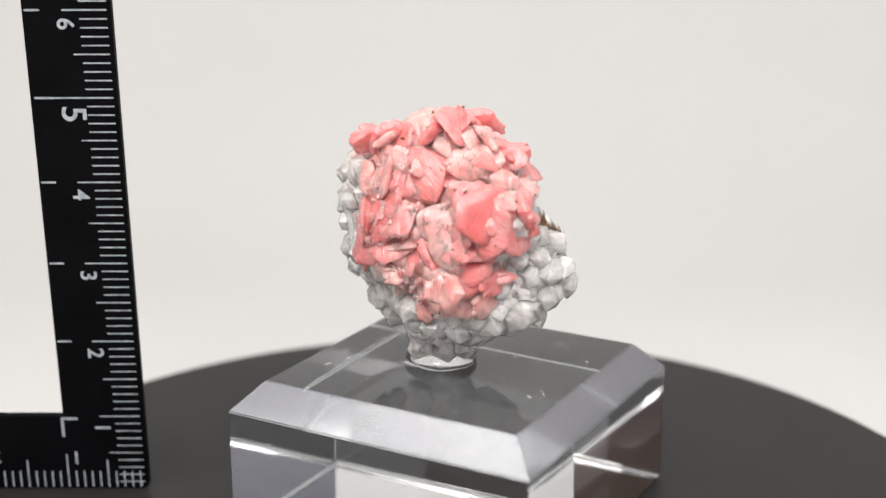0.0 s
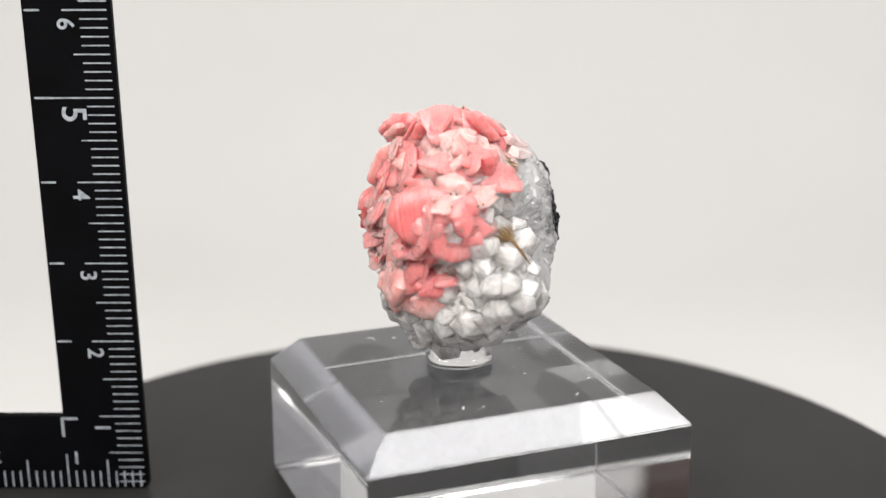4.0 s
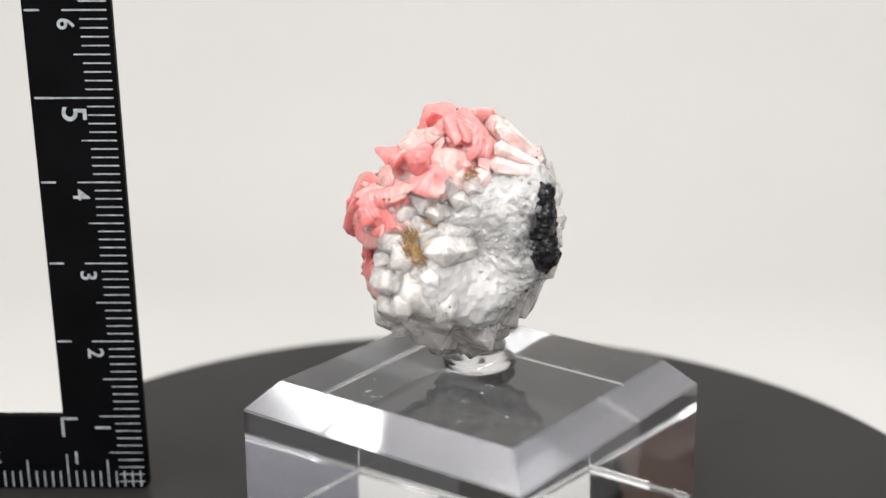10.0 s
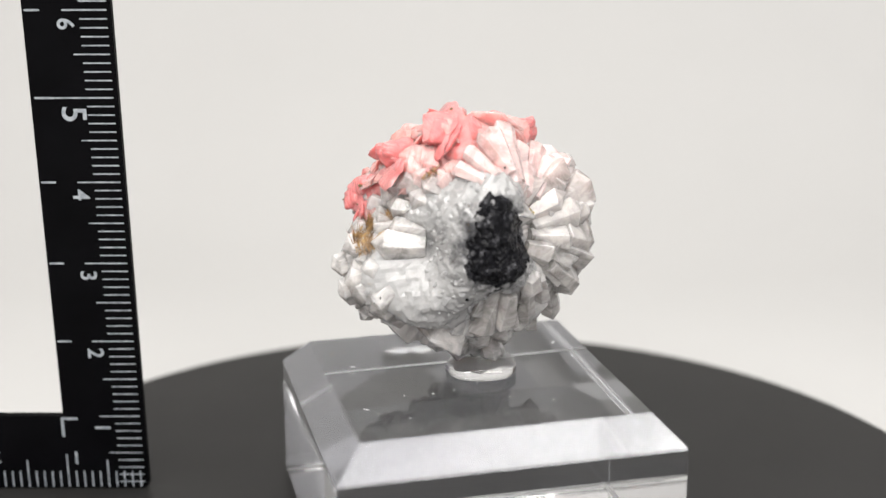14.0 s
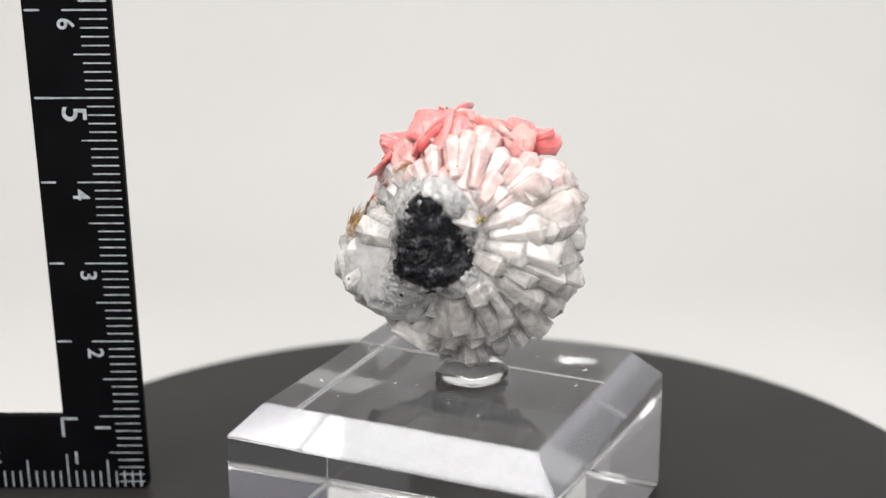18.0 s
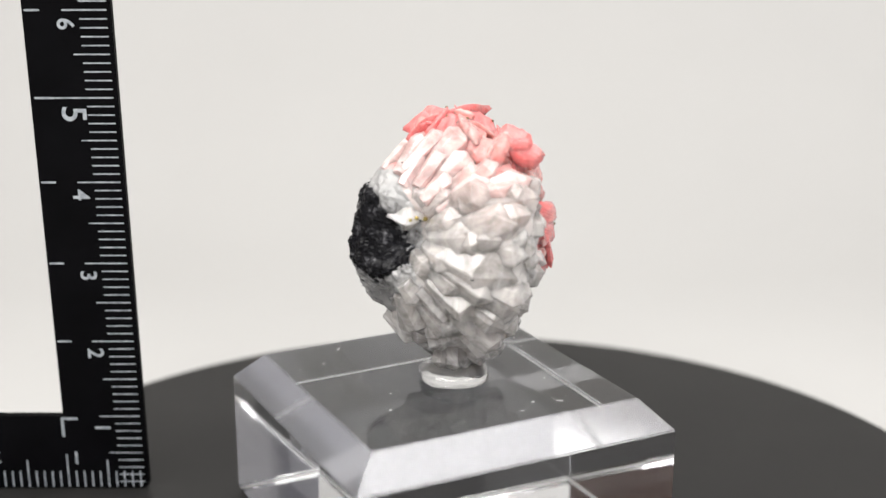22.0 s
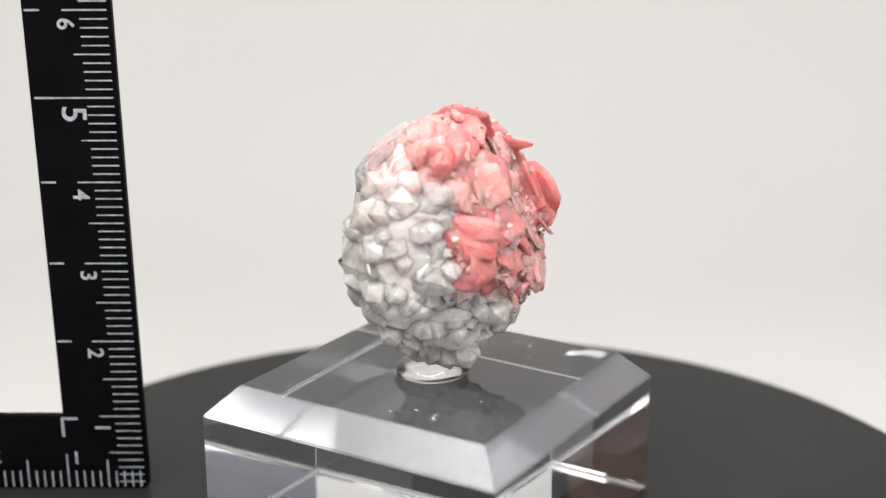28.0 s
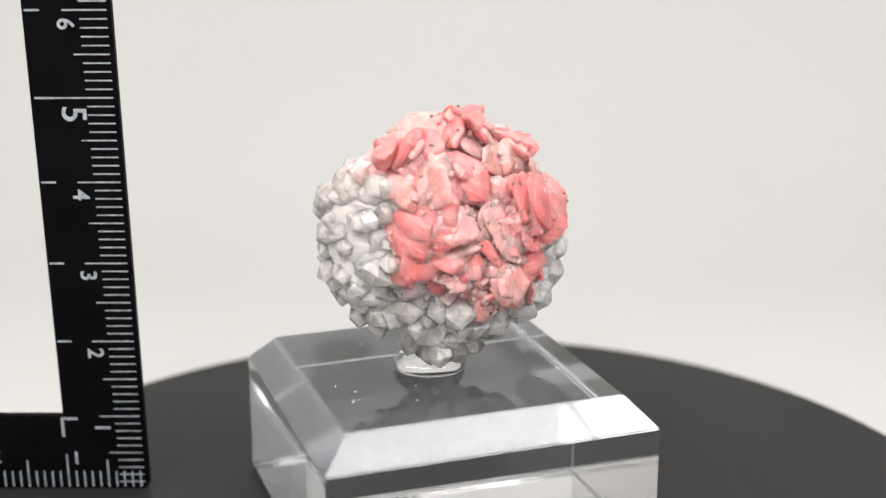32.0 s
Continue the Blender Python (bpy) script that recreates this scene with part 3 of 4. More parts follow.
def quartz():
    """Columns that fan out from the nucleus by the ore, with pointed ends."""
    rng = random.Random(11)
    made = list(COLUMNS)
    tries = 0
    while len(made) < 400 and tries < 7000:
        tries += 1
        z = rng.uniform(-1, 1)
        a = rng.uniform(0, 2 * math.pi)
        way = Vector((math.sqrt(1 - z * z) * math.cos(a), math.sqrt(1 - z * z) * math.sin(a), z))
        tip = HEART + way * reach(way)
        far = tip - NUCLEUS
        d = far.normalized()
        pink = pinkness(way)
        if pink > 0.62 or tip.z < 0.3 or brokenness(way) > 0.3 or d.dot(towards(75, 0)) > 0.08 or far.length < 0.3:
            continue
        big = rng.random()
        side = fan(way)
        if side > 0.3 and far.length < 1.05 + 0.25 * rng.random():
            continue
        width = (0.15 + 0.14 * big * big) * (1 - 0.28 * side) + 0.06 * side * big ** 3
        if -75 < math.degrees(math.atan2(way.y, way.x)) < 5 and tip.z < 1.8:
            width *= 1.5
        if way.x < -0.3 and side < 0.3:
            width *= 1.5
        if any((tip - t - d * (tip - t).dot(d) * 0.6 * side).length < (0.72 if way.x < -0.2 and side < 0.3 else 0.85 if side > 0.3 else 0.55) * (width + w) and (tip - t).length < 0.6 for t, w in made):
            continue
        made.append((tip, width))
        tip = tip + d * (rng.uniform(-0.16, -0.02) - side * rng.random() ** 2 * 0.3)
        if way.x < -0.5 and 0.8 < tip.z < 2.6:
            tip = tip + way * 0.10
        lean = Vector((rng.uniform(-1, 1), rng.uniform(-1, 1), rng.uniform(-1, 1))) * 0.12
        axis = d + way * 0.15 + lean
        length = max(0.32, far.length * rng.uniform(0.3, 0.4))
        mat = ROSE if pink > 0.05 + 0.2 * rng.random() else QUARTZ
        if side > 0.3:
            foot = (way * 0.5 + (NUCLEUS - HEART).normalized() * 0.5).normalized()
            axis = tip - (HEART + foot * reach(foot) * rng.uniform(0.90, 0.96)) + lean * 0.3
            length = axis.length * rng.uniform(0.75, 1.0)
            mat = MILKY
        crystal(tip, axis, length, width, tries, mat, 1 + 0.7 * side)


quartz()


def neck():
    """Crystals that point down at the foot of the specimen, into the glue."""
    rng = random.Random(5)
    for n in range(9):
        a = 2 * math.pi * (n + rng.uniform(-0.3, 0.3)) / 9
        out = Vector((math.cos(a), math.sin(a), 0))
        tip = Vector((-0.12, 0.20, rng.uniform(0.10, 0.24))) + out * rng.uniform(0.20, 0.34)
        crystal(tip, out * 0.35 + Vector((0, 0, -1)), 0.6, rng.uniform(0.13, 0.19), 300 + n, QUARTZ)


neck()


def grains():
    """Small broken chips that glitter on the granular side, too many to count."""
    rng = random.Random(4)
    bm = bmesh.new()
    for n in range(420):
        d = (towards(50, 6) + Vector((rng.gauss(0, 0.5), rng.gauss(0, 0.5), rng.gauss(0, 0.5)))).normalized()
        if brokenness(d) < 0.1 or pinkness(d) > 0.5:
            continue
        at = HEART + d * reach(d) * (0.885 + 0.09 * brokenness(d) + rng.uniform(-0.02, 0.02))
        if at.z < 0.5 or (at - Vector((0.40, 1.10, 1.86))).length < 0.5:
            continue
        size = rng.uniform(0.010, 0.034)
        m = Matrix.Translation(at) @ Euler((rng.uniform(0, 6), rng.uniform(0, 6), rng.uniform(0, 6))).to_matrix().to_4x4() @ Matrix.Diagonal((size, size * rng.uniform(0.5, 1), size * rng.uniform(0.3, 1.4), 1))
        bmesh.ops.create_icosphere(bm, subdivisions=1, radius=1, matrix=m) if n % 3 else bmesh.ops.create_cube(bm, size=1.5, matrix=m)
    for v in bm.verts:
        v.co += Vector((rng.uniform(-1, 1), rng.uniform(-1, 1), rng.uniform(-1, 1))) * 0.008
    tagged(part("quartz_grit", bm, MATRIX, SPECIMEN), kind="stuff")


grains()


def blade(x, y, z, az, el, spin, long, broad, thick, mat):
    """A lens-shaped blade with thin scalloped rim and stepped layers at (x, y, z), facing (az, el), its length turned by spin."""
    rng = random.Random(int(1000 * x) * 7 + int(1000 * z))
    deep = max(0.035, min(0.14 if thick < 0.35 else 0.24, thick * broad * (1 if thick < 0.35 else 1.5)))

    def lens(k, off, tilt, high, name, under):
        bm = bmesh.new()
        turn = Euler((rng.uniform(-tilt, tilt), rng.uniform(-tilt, tilt), rng.uniform(-0.4, 0.4))).to_matrix()
        steps = 44 if broad > 0.12 else 22
        point, bend = rng.uniform(0.0, 0.35), rng.uniform(-0.12, 0.22)
        sides = rng.choice((4, 5, 5, 6, 7))
        start = rng.uniform(0, 6.28)
        edges = [(start + 2 * math.pi * (n + rng.uniform(-0.28, 0.28)) / sides, rng.uniform(0.78, 1.0)) for n in range(sides)]
        waves = [(n, rng.uniform(0, 6.28), rng.uniform(0.3, 1.0) * a) for n, a in ((3, 0.03), (7, 0.015), (13, 0.012))]
        chips = [1 - (rng.uniform(0.03, 0.08) if rng.random() < 0.14 else rng.uniform(0, 0.02)) for _ in range(steps)]
        lean = Vector((rng.uniform(-0.2, 0.2), rng.uniform(-0.2, 0.2)))
        rim = []
        for i in range(steps):
            a = 2 * math.pi * i / steps
            flat = min([h / max(0.5, math.cos(a - e)) for e, h in edges if math.cos(a - e) > 0.1] + [1.25])
            r = chips[i] * (0.22 + 0.78 * flat) * (1 + sum(q * math.sin(n * a + f) for n, f, q in waves))
            rim.append((math.cos(a) * r, math.sin(a) * abs(math.sin(a)) ** point * r))
        levels = ((0.45, -0.65), (0.86, -0.42), (0.985, -0.08), (1.0, 0.04), (0.975, 0.15), (0.88, 0.36), (0.6, 0.55), (0.28, 0.62))
        rings = []
        for f, h in levels:
            ring = []
            for cx, cy in rim:
                px, py = cx * f + lean.x * (1 - f), cy * f + lean.y * (1 - f)
                relief = 0.06 * noise.noise(Vector((px * 2.6 + x * 9, py * 2.6, z * 7 + k))) + 0.05 * noise.noise(Vector((px * 9, py * 2 + x * 5, z * 3)))
                p = Vector((px * long * k, py * broad * k, (h + (relief if f < 0.97 else 0) * 1.6) * high - bend * px * px * high * 2))
                ring.append(bm.verts.new(off + turn @ p))
            rings.append(ring)
        for a, b in zip(rings, rings[1:]):
            for i in range(steps):
                bm.faces.new((a[i], a[(i + 1) % steps], b[(i + 1) % steps], b[i]))
        bm.faces.new(rings[0][::-1])
        bm.faces.new(rings[-1])
        bmesh.ops.recalc_face_normals(bm, faces=bm.faces)
        ob = part(name, bm, mat, under, smooth=True)
        ob.data.set_sharp_from_angle(angle=math.radians(38))
        return ob

    ob = lens(1.0, Vector((0, 0, 0)), 0.05, deep, "pink_blade", SPECIMEN)
    ob.matrix_basis = place(x, y, z, az, el, spin)
    if broad > 0.12:
        for n in range(1 if broad < 0.2 else 2):
            far = rng.uniform(0.25, 0.5)
            a = rng.uniform(0, 6.28)
            lens(rng.uniform(0.42, 0.68), Vector((math.cos(a) * long * far, math.sin(a) * broad * far, deep * rng.uniform(0.1, 0.5))), 0.15, deep * rng.uniform(0.5, 0.8), "layer", ob)


def place(x, y, z, az, el, spin):
    n = towards(az, el)
    e1 = Vector((-math.sin(math.radians(az)), math.cos(math.radians(az)), 0))
    e2 = n.cross(e1)
    s = math.radians(spin)
    u, w = e1 * math.cos(s) + e2 * math.sin(s), e2 * math.cos(s) - e1 * math.sin(s)
    m = Matrix((u, w, n)).transposed().to_4x4()
    m.translation = Vector((x, y, z)) * CM
    return m


blade(-0.46, 0.09, 3.02, -110, 40, 15, 0.24, 0.15, 0.30, PALE)
blade(-0.39, -0.41, 2.54, -100, 22, -18, 0.39, 0.29, 0.20, PINK)
blade(0.02, -0.26, 2.87, -80, 38, -2, 0.30, 0.26, 0.30, PALE)
blade(0.41, -0.17, 2.85, -70, 35, -4, 0.26, 0.17, 0.30, PALE)
blade(0.19, -0.47, 2.67, -80, 25, 6, 0.33, 0.22, 0.25, PALE)
blade(0.08, -0.52, 2.49, -85, 50, 5, 0.31, 0.10, 0.30, PINK)
blade(0.38, -1.02, 2.19, -60, 18, 10, 0.48, 0.36, 0.34, PINK)
blade(0.23, -0.91, 2.28, -85, 25, -42, 0.33, 0.28, 0.20, PINK)
blade(-0.10, -0.85, 1.91, -98, 22, -33, 0.39, 0.24, 0.18, PALE)
blade(-0.47, -0.66, 1.91, -120, 20, -59, 0.43, 0.09, 0.50, PINK)
blade(-0.83, -0.46, 2.12, -135, 20, 76, 0.48, 0.27, 0.25, PINK)
blade(-0.99, -0.39, 1.70, -135, 10, 40, 0.40, 0.25, 0.30, PINK)
blade(-0.68, -0.60, 1.71, -110, 38, 16, 0.34, 0.17, 0.30, PINK)
blade(-0.61, -0.59, 1.44, -102, 40, 15, 0.34, 0.16, 0.30, PALE)
blade(-0.13, -0.91, 1.38, -100, 15, 3, 0.25, 0.26, 0.35, PALE)
blade(-0.23, -0.85, 1.49, -105, 20, 4, 0.15, 0.13, 0.50, PALE)
blade(0.30, -0.90, 1.44, -85, 45, 17, 0.37, 0.14, 0.30, PINK)
blade(0.06, -0.88, 1.08, -90, 0, -13, 0.28, 0.15, 0.30, PALE)
blade(-0.99, -0.16, 2.36, -120, 20, -46, 0.20, 0.15, 0.40, PALE)
blade(0.28, -1.01, 1.82, -80, 38, 18, 0.40, 0.16, 0.25, PINK)
blade(-0.30, -0.71, 1.02, -100, 0, 23, 0.20, 0.15, 0.40, PALE)
blade(0.57, -0.75, 2.47, -55, 20, -8, 0.23, 0.19, 0.30, PALE)
blade(0.27, 0.20, 2.91, -40, 35, -37, 0.26, 0.23, 0.30, PINK)
blade(-0.24, -0.71, 2.01, -80, 15, 5, 0.22, 0.26, 0.20, PALE)
blade(-0.54, -0.45, 2.46, -80, 25, 4, 0.24, 0.20, 0.30, PINK)
blade(0.12, -0.11, 3.00, -31, 42, -9, 0.52, 0.35, 0.25, PINK)
blade(0.60, -0.41, 2.66, -27, 42, -10, 0.60, 0.23, 0.28, PINK)
blade(-0.36, -0.38, 2.60, -46, 40, 3, 0.22, 0.16, 0.40, PALE)
blade(0.68, -0.72, 2.39, -41, 48, 6, 0.44, 0.20, 0.30, PALE)
blade(0.69, -0.87, 1.97, -39, 14, -3, 0.39, 0.29, 0.30, PINK)
blade(0.38, 0.07, 2.86, -16, 28, -35, 0.29, 0.28, 0.30, PINK)
blade(0.48, -0.83, 1.37, -41, 20, 13, 0.39, 0.17, 0.35, PINK)
blade(0.34, -0.88, 1.14, -46, -2, -16, 0.26, 0.17, 0.35, PALE)
blade(0.81, -0.61, 2.11, -21, 15, 67, 0.21, 0.28, 0.30, PALE)
blade(0.23, -0.25, 2.89, -31, 35, 11, 0.23, 0.17, 0.40, PALE)
blade(-0.71, -0.02, 2.83, -148, 28, 18, 0.42, 0.24, 0.22, PINK)
blade(-0.05, -0.17, 2.97, -143, 30, 39, 0.37, 0.15, 0.22, PINK)
blade(-0.41, 0.25, 3.00, -148, 40, 31, 0.31, 0.20, 0.35, PALE)
blade(-0.76, -0.35, 2.54, -123, 20, 75, 0.36, 0.19, 0.22, PALE)
blade(-1.00, -0.28, 1.96, -153, 15, 43, 0.31, 0.27, 0.22, PINK)
blade(-0.71, -0.59, 2.04, -128, 38, -30, 0.32, 0.22, 0.22, PINK)
blade(-0.64, -0.62, 1.77, -133, 46, 16, 0.30, 0.12, 0.25, PALE)
blade(-1.05, -0.21, 1.58, -173, 15, 56, 0.32, 0.16, 0.25, PINK)
blade(-0.57, -0.62, 1.58, -138, 18, 10, 0.29, 0.18, 0.25, PINK)
blade(-0.18, -0.80, 1.85, -123, 30, -46, 0.34, 0.10, 0.30, PINK)
blade(0.36, -1.04, 2.08, -123, 15, 76, 0.39, 0.30, 0.22, PINK)
blade(0.17, -0.97, 2.13, -158, 20, 65, 0.36, 0.23, 0.20, PINK)
blade(-0.12, -0.92, 1.32, -123, 15, 5, 0.26, 0.30, 0.35, PALE)
blade(0.37, -0.55, 2.65, -128, 30, 28, 0.24, 0.23, 0.35, PALE)
blade(0.59, -0.48, 2.73, -118, 30, 24, 0.25, 0.15, 0.30, PINK)
blade(-0.39, -0.43, 2.50, -128, 20, 57, 0.30, 0.35, 0.30, PINK)
blade(-1.04, -0.03, 2.48, -158, 30, 5, 0.20, 0.16, 0.40, PALE)
blade(0.15, -0.95, 1.47, -103, 10, -73, 0.22, 0.34, 0.30, PINK)
blade(-0.03, -0.58, 2.29, -128, 20, -2, 0.26, 0.24, 0.40, PALE)
blade(-0.15, -0.09, 3.02, 148, 35, -1, 0.38, 0.24, 0.35, PINK)
blade(-0.84, -0.01, 2.83, 158, 15, 61, 0.24, 0.14, 0.30, PINK)
blade(-0.79, -0.38, 2.49, -176, 15, -52, 0.29, 0.27, 0.30, PALE)
blade(-1.04, -0.18, 1.97, -176, 10, 68, 0.28, 0.41, 0.28, PINK)
blade(-1.06, -0.17, 1.56, -176, 5, 14, 0.25, 0.25, 0.30, PINK)
blade(-0.68, 0.31, 2.82, 153, 32, -2, 0.28, 0.21, 0.40, PALE)
blade(0.19, 0.15, 2.98, 128, 40, 50, 0.27, 0.20, 0.40, PALE)
blade(0.18, 0.15, 2.97, 80, 35, 12, 0.40, 0.31, 0.35, PINK)
blade(-0.77, 0.03, 2.86, 100, 30, -3, 0.26, 0.26, 0.40, PINK)
blade(-1.04, 0.14, 2.84, 110, 20, 80, 0.15, 0.23, 0.50, PINK)
blade(0.63, -0.29, 2.73, 65, 20, 76, 0.19, 0.28, 0.40, PINK)
blade(-0.31, 0.20, 2.97, 90, 40, -13, 0.31, 0.19, 0.40, PALE)
blade(0.67, 0.02, 2.48, 55, 20, 55, 0.23, 0.13, 0.40, PALE)
blade(0.24, 0.16, 2.93, 21, 35, -20, 0.41, 0.30, 0.30, PINK)
blade(0.64, -0.22, 2.67, 6, 30, -28, 0.42, 0.15, 0.35, PINK)
blade(0.77, -0.72, 2.19, 1, 15, 33, 0.34, 0.28, 0.40, PINK)
blade(0.59, 0.01, 2.68, 26, 28, 0, 0.26, 0.24, 0.40, PALE)
blade(-0.70, 0.22, 2.83, 41, 30, -35, 0.27, 0.27, 0.40, PALE)
blade(0.42, -0.41, 2.87, 11, 35, 36, 0.22, 0.15, 0.40, PALE)


def chips():
    """Tiny angular splinters that sparkle among the blades, too many to count."""
    rng = random.Random(33)
    bm = bmesh.new()
    made = 0
    while made < 260:
        d = (PINK_WAY + Vector((rng.gauss(0, 0.6), rng.gauss(0, 0.6), rng.gauss(0, 0.6)))).normalized()
        if pinkness(d) < 0.3:
            continue
        made += 1
        at = HEART + d * reach(d) * rng.uniform(0.90, 0.97)
        size = rng.uniform(0.02, 0.06)
        m = Matrix.Translation(at) @ Euler((rng.uniform(0, 6), rng.uniform(0, 6), rng.uniform(0, 6))).to_matrix().to_4x4() @ Matrix.Diagonal((size, size * rng.uniform(0.4, 1), size * rng.uniform(0.5, 1.6), 1))
        bmesh.ops.create_cube(bm, size=1.3, matrix=m)
    for v in bm.verts:
        v.co += Vector((rng.uniform(-1, 1), rng.uniform(-1, 1), rng.uniform(-1, 1))) * 0.012
    tagged(part("pink_druse", bm, PALE, SPECIMEN), kind="stuff")


chips()


def small_blades():
    """The many small blades that fill the gaps between the large ones."""
    rng = random.Random(21)
    made = 0
    while made < 40:
        z = rng.uniform(-1, 1)
        a = rng.uniform(0, 2 * math.pi)
        d = Vector((math.sqrt(1 - z * z) * math.cos(a), math.sqrt(1 - z * z) * math.sin(a), z))
        p = pinkness(d)
        if p < 0.5:
            continue
        made += 1
        at = HEART + d * reach(d) * rng.uniform(0.86, 0.92)
        face = (d + Vector((rng.uniform(-1, 1), rng.uniform(-1, 1), rng.uniform(-1, 1))) * 0.6).normalized()
        blade(at.x, at.y, at.z, math.degrees(math.atan2(face.y, face.x)), math.degrees(math.asin(face.z)), rng.uniform(0, 180),
              rng.uniform(0.1, 0.24), rng.uniform(0.07, 0.16), 0.4, PALE if rng.random() < 0.6 else PINK)


small_blades()


def ore():
    """A rough crust of ore that dips below the matrix at its uneven rim."""
    bm = bmesh.new()
    bmesh.ops.create_icosphere(bm, subdivisions=7, radius=1)
    middle = (Vector((0.31, 1.13, 1.87)) - HEART).normalized()
    bmesh.ops.delete(bm, geom=[v for v in bm.verts if v.co.normalized().dot(middle) < 0.78], context="VERTS")
    e1 = Vector((-middle.y, middle.x, 0)).normalized()
    e2 = middle.cross(e1)
    for v in bm.verts:
        d = v.co.normalized()
        a, b = d.dot(e1) / 0.45, (d.dot(e2) + 0.02) / 0.48
        inside = 1 - math.sqrt(a * a + b * b) + 0.30 * noise.fractal(d * 3.1 + Vector((3, 1, 7)), 0.7, 2.1, 5)
        lift = max(-1.0, min(1.0, inside * 3.5))
        lump = 0.05 * noise.fractal(d * 6, 0.8, 2.1, 5) + 0.02 * (noise.cell(d * 11) - 0.5)
        v.co = HEART + d * (reach(d) * 0.945 + 0.09 * lift + (lump if lift > -0.5 else 0))
    part("black_ore", bm, ORE, SPECIMEN, "rough glittering black ore patch")


ore()


def surface(x, y, z):
    """The outermost point of the specimen on the line from its heart through (x, y, z), and the normal there."""
    d = (Vector((x, y, z)) - HEART).normalized()
    start = (HEART + d * 3) * CM + Vector((0, 0, TOP * CM))
    hit, at, normal, _, ob, _ = scene.ray_cast(bpy.context.evaluated_depsgraph_get(), start, -d)
    while hit and ob.name.startswith(("brown_needle", "pyrite")):
        hit, at, normal, _, ob, _ = scene.ray_cast(bpy.context.evaluated_depsgraph_get(), at - d * 0.00002, -d)
    return (at - Vector((0, 0, TOP * CM))) / CM if hit else HEART + d * reach(d), normal if hit else d


def speck(x, y, z, size, mat=None):
    at, n = surface(x, y, z)
    rng = random.Random(int(x * 991 + z * 877))
    bm = bmesh.new()
    bmesh.ops.create_icosphere(bm, subdivisions=1, radius=1)
    for v in bm.verts:
        v.co = at + n * size * 0.3 + v.co * size * rng.uniform(0.75, 1.2)
    part("pyrite_grain", bm, mat or PYRITE, SPECIMEN)


speck(-0.96, -0.47, 1.86, 0.020)
speck(-0.65, -0.18, 3.00, 0.020)
speck(-0.28, -0.27, 2.89, 0.020)
speck(-0.34, -0.78, 1.61, 0.028)
speck(0.10, -0.83, 2.39, 0.024)
speck(0.43, -1.15, 1.89, 0.012)
speck(0.72, -0.95, 2.36, 0.019)
speck(-0.03, -0.99, 1.81, 0.016)
speck(0.12, -1.08, 1.79, 0.016)
speck(0.02, -0.99, 1.75, 0.012)
speck(-0.34, -0.84, 2.07, 0.016)
speck(-0.29, -0.56, 2.69, 0.012)
speck(-0.17, -0.64, 2.69, 0.012)
speck(-0.47, -0.47, 2.56, 0.012)
speck(0.58, -0.79, 2.42, 0.016)
speck(-0.26, -0.76, 0.97, 0.020)
speck(-0.18, -0.79, 1.00, 0.016)
speck(0.44, -0.84, 0.65, 0.012)
speck(-0.63, -0.21, 2.99, 0.020)
speck(-0.43, -0.29, 2.89, 0.016)
speck(-0.95, -0.49, 1.87, 0.020)
speck(1.17, -0.62, 1.64, 0.021)
speck(-0.39, -0.82, 2.05, 0.012)
speck(-0.01, -0.84, 2.43, 0.020)
speck(-0.51, -0.39, 2.61, 0.012)
speck(-0.51, -0.43, 2.52, 0.012)
speck(-0.43, -0.79, 1.80, 0.016)
speck(0.28, -1.15, 1.88, 0.016)
speck(0.75, -0.94, 2.07, 0.015)
speck(0.47, -0.66, 2.61, 0.016)
speck(0.87, -0.69, 2.32, 0.019)
speck(0.24, -0.79, 2.40, 0.016)
speck(0.65, -0.78, 2.44, 0.016)
speck(-0.00, 0.17, 3.20, 0.016)
speck(0.51, -1.02, 1.90, 0.016)
speck(0.54, -0.15, 2.96, 0.012)
speck(-0.26, 0.14, 3.16, 0.021)
speck(0.82, -0.91, 2.08, 0.016)
speck(0.87, -0.60, 2.31, 0.020)
speck(0.52, -0.61, 2.60, 0.012)
speck(0.55, -0.37, 2.87, 0.012)
speck(0.09, 0.04, 3.20, 0.020)
speck(0.95, -0.77, 2.13, 0.012)
speck(-0.27, 1.12, 2.24, 0.035, BRASSY)
speck(-0.19, 1.15, 2.21, 0.026, BRASSY)
speck(-0.15, 1.15, 2.16, 0.022, BRASSY)
speck(0.72, 0.94, 1.25, 0.019, ORE)
speck(1.26, 0.07, 1.19, 0.011, ORE)
speck(0.73, 0.96, 1.22, 0.016, ORE)
speck(1.24, 0.10, 1.23, 0.011, ORE)
speck(-0.23, 1.15, 2.20, 0.016, ORE)
speck(0.05, 0.88, 2.64, 0.011, ORE)
speck(1.22, 0.10, 1.23, 0.011, ORE)
speck(0.74, 0.95, 1.23, 0.014, ORE)
speck(0.14, 0.91, 2.63, 0.014, ORE)


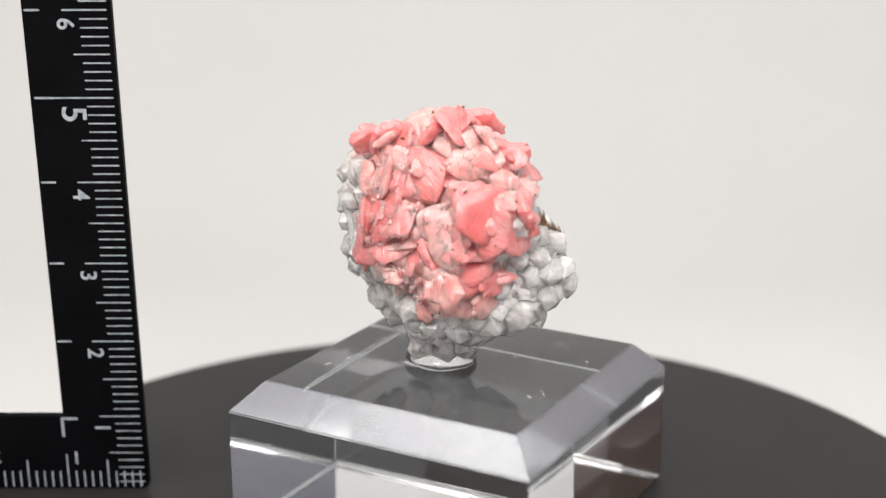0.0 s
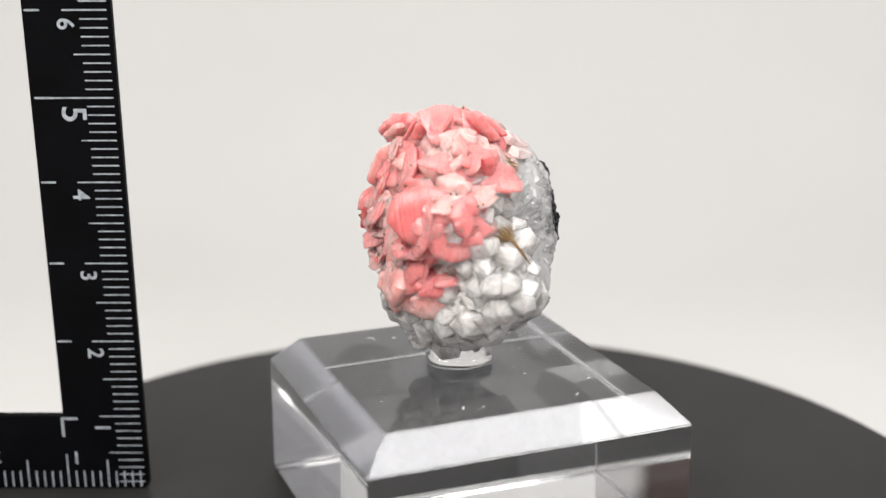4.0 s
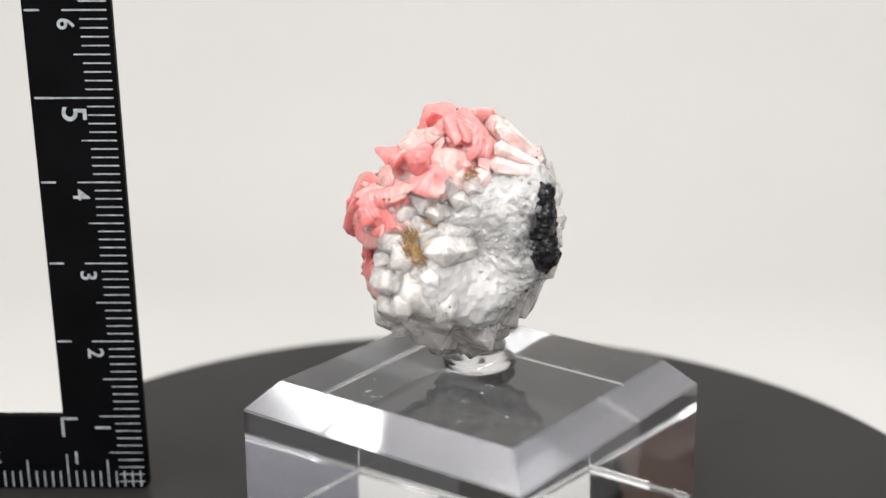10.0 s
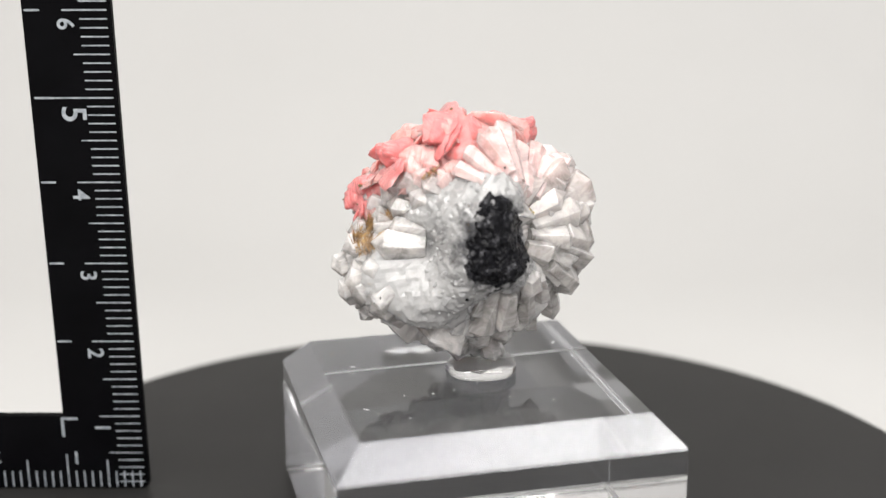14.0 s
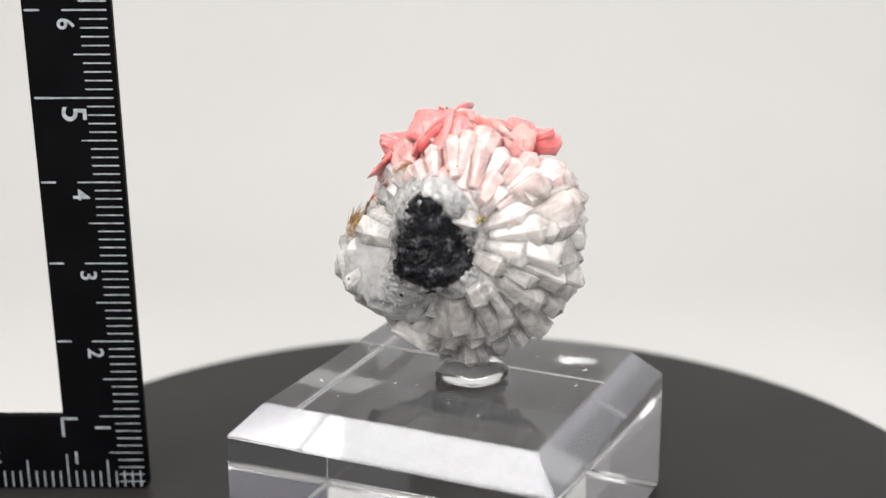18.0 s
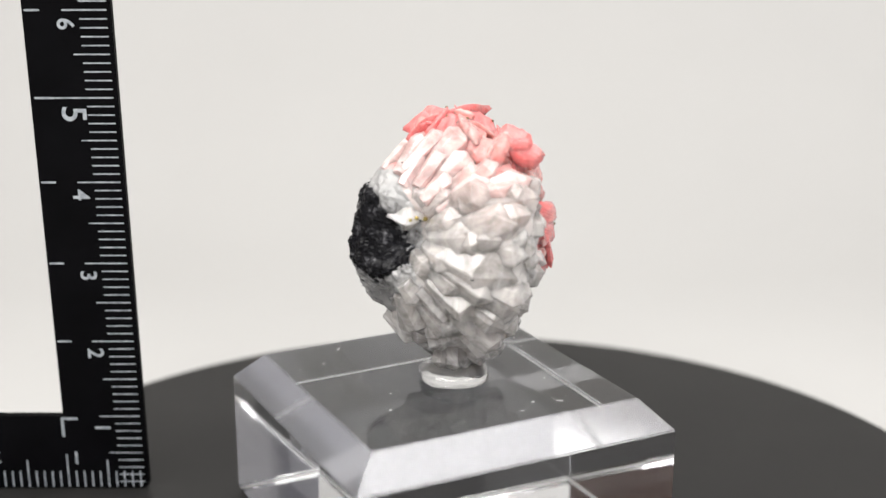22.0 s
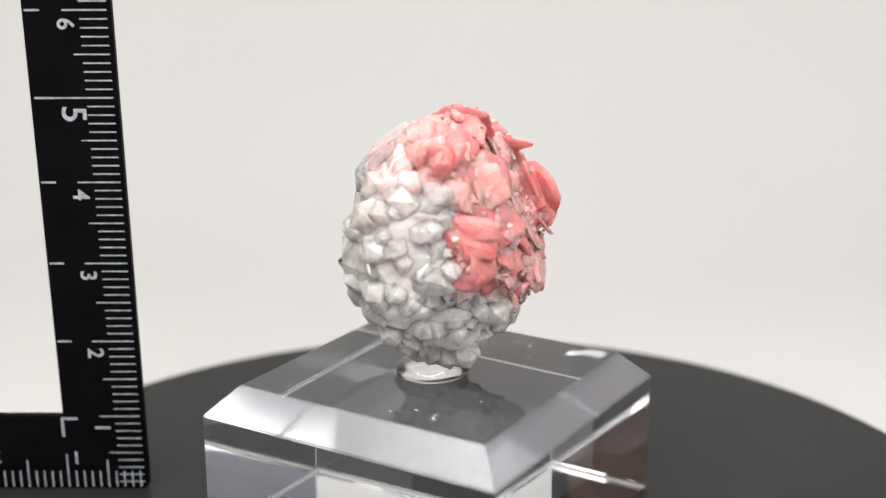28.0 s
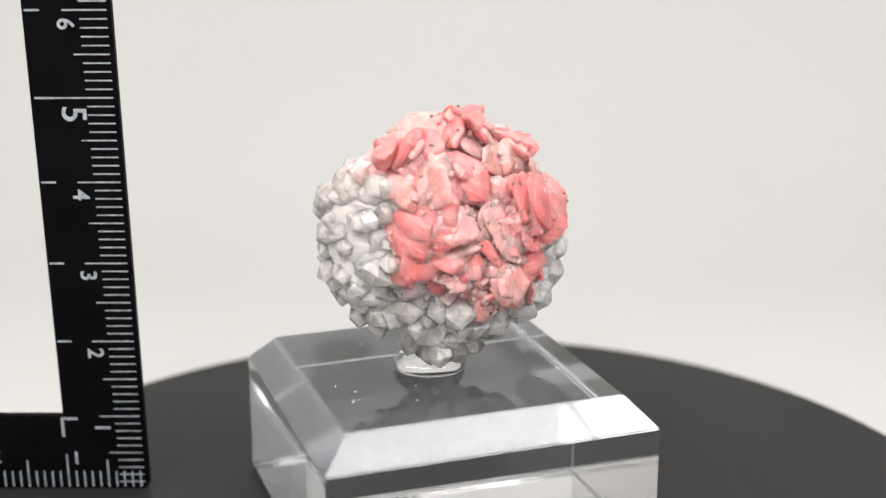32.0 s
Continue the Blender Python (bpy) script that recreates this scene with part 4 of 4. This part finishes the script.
def tuft(x, y, z, size, count, seed, way):
    """A spray of thin brown needles lying on the surface, fanning out along way."""
    rng = random.Random(seed)
    at, n = surface(x, y, z)
    along = Vector(way)
    along = (along - n * along.dot(n)).normalized()
    across = n.cross(along)
    bm = bmesh.new()
    for _ in range(count):
        d = (along + across * rng.gauss(0, 0.55) + n * rng.uniform(-0.14, 0.0)).normalized()
        foot = at + across * rng.uniform(-0.1, 0.1) + along * rng.uniform(-0.05, 0.08) + n * 0.008
        tip = foot + d * size * rng.uniform(0.3, 0.9)
        wide = rng.uniform(0.004, 0.008)
        s1 = d.orthogonal().normalized()
        s2 = d.cross(s1)
        low = [bm.verts.new(foot + (s1 * math.cos(q) + s2 * math.sin(q)) * wide) for q in (0, 2.1, 4.2)]
        top = bm.verts.new(tip)
        for i in range(3):
            bm.faces.new((low[i], low[(i + 1) % 3], top))
        bm.faces.new(low[::-1])
    part("brown_needle_tuft", bm, RUST, SPECIMEN, "spray of rusty brown needles")


tuft(1.20, -0.31, 1.77, 0.30, 90, 1, (-0.25, -0.13, 0.32))
tuft(1.18, -0.27, 1.74, 0.15, 50, 2, (0.2, 0.5, -0.2))
tuft(1.10, -0.38, 1.92, 0.22, 60, 3, (-0.25, -0.13, 0.35))
tuft(1.02, -0.15, 2.10, 0.16, 36, 4, (0, 0.1, 1))
tuft(0.64, 0.25, 2.52, 0.24, 40, 5, (0.1, -0.3, 0.8))
tuft(0.58, 0.27, 2.64, 0.20, 30, 6, (-0.4, 0.4, 0.5))


# ---- glue ----
def glue():
    bm = bmesh.new()
    lathe(bm, [(0.36, 0.002), (0.42, 0.03), (0.435, 0.07), (0.42, 0.12), (0.37, 0.17), (0.30, 0.21), (0.22, 0.25), (0.12, 0.28)], 48, (-0.17, 0.27))
    for v in bm.verts:
        if v.co.z > 0.01:
            v.co += Vector((0.05 * noise.noise(v.co * 3), 0.05 * noise.noise(v.co * 3 + Vector((5, 0, 0))), 0))
        v.co.z += TOP
    return tagged(part("clear_glue_blob", bm, GLUE, smooth=True), "translucent clear glue holding the mineral on the block", "glue")


PUTTY = glue()


# ---- what turns ----
def motions():
    for thing, height in ((TURNTABLE, 0), (BLOCK, 0), (PUTTY, 0), (SPECIMEN, TOP * CM)):
        walk(thing, [(t, pose(0, 0, height, 0, 0, SPEED * t)) for t in range(33)])


motions()
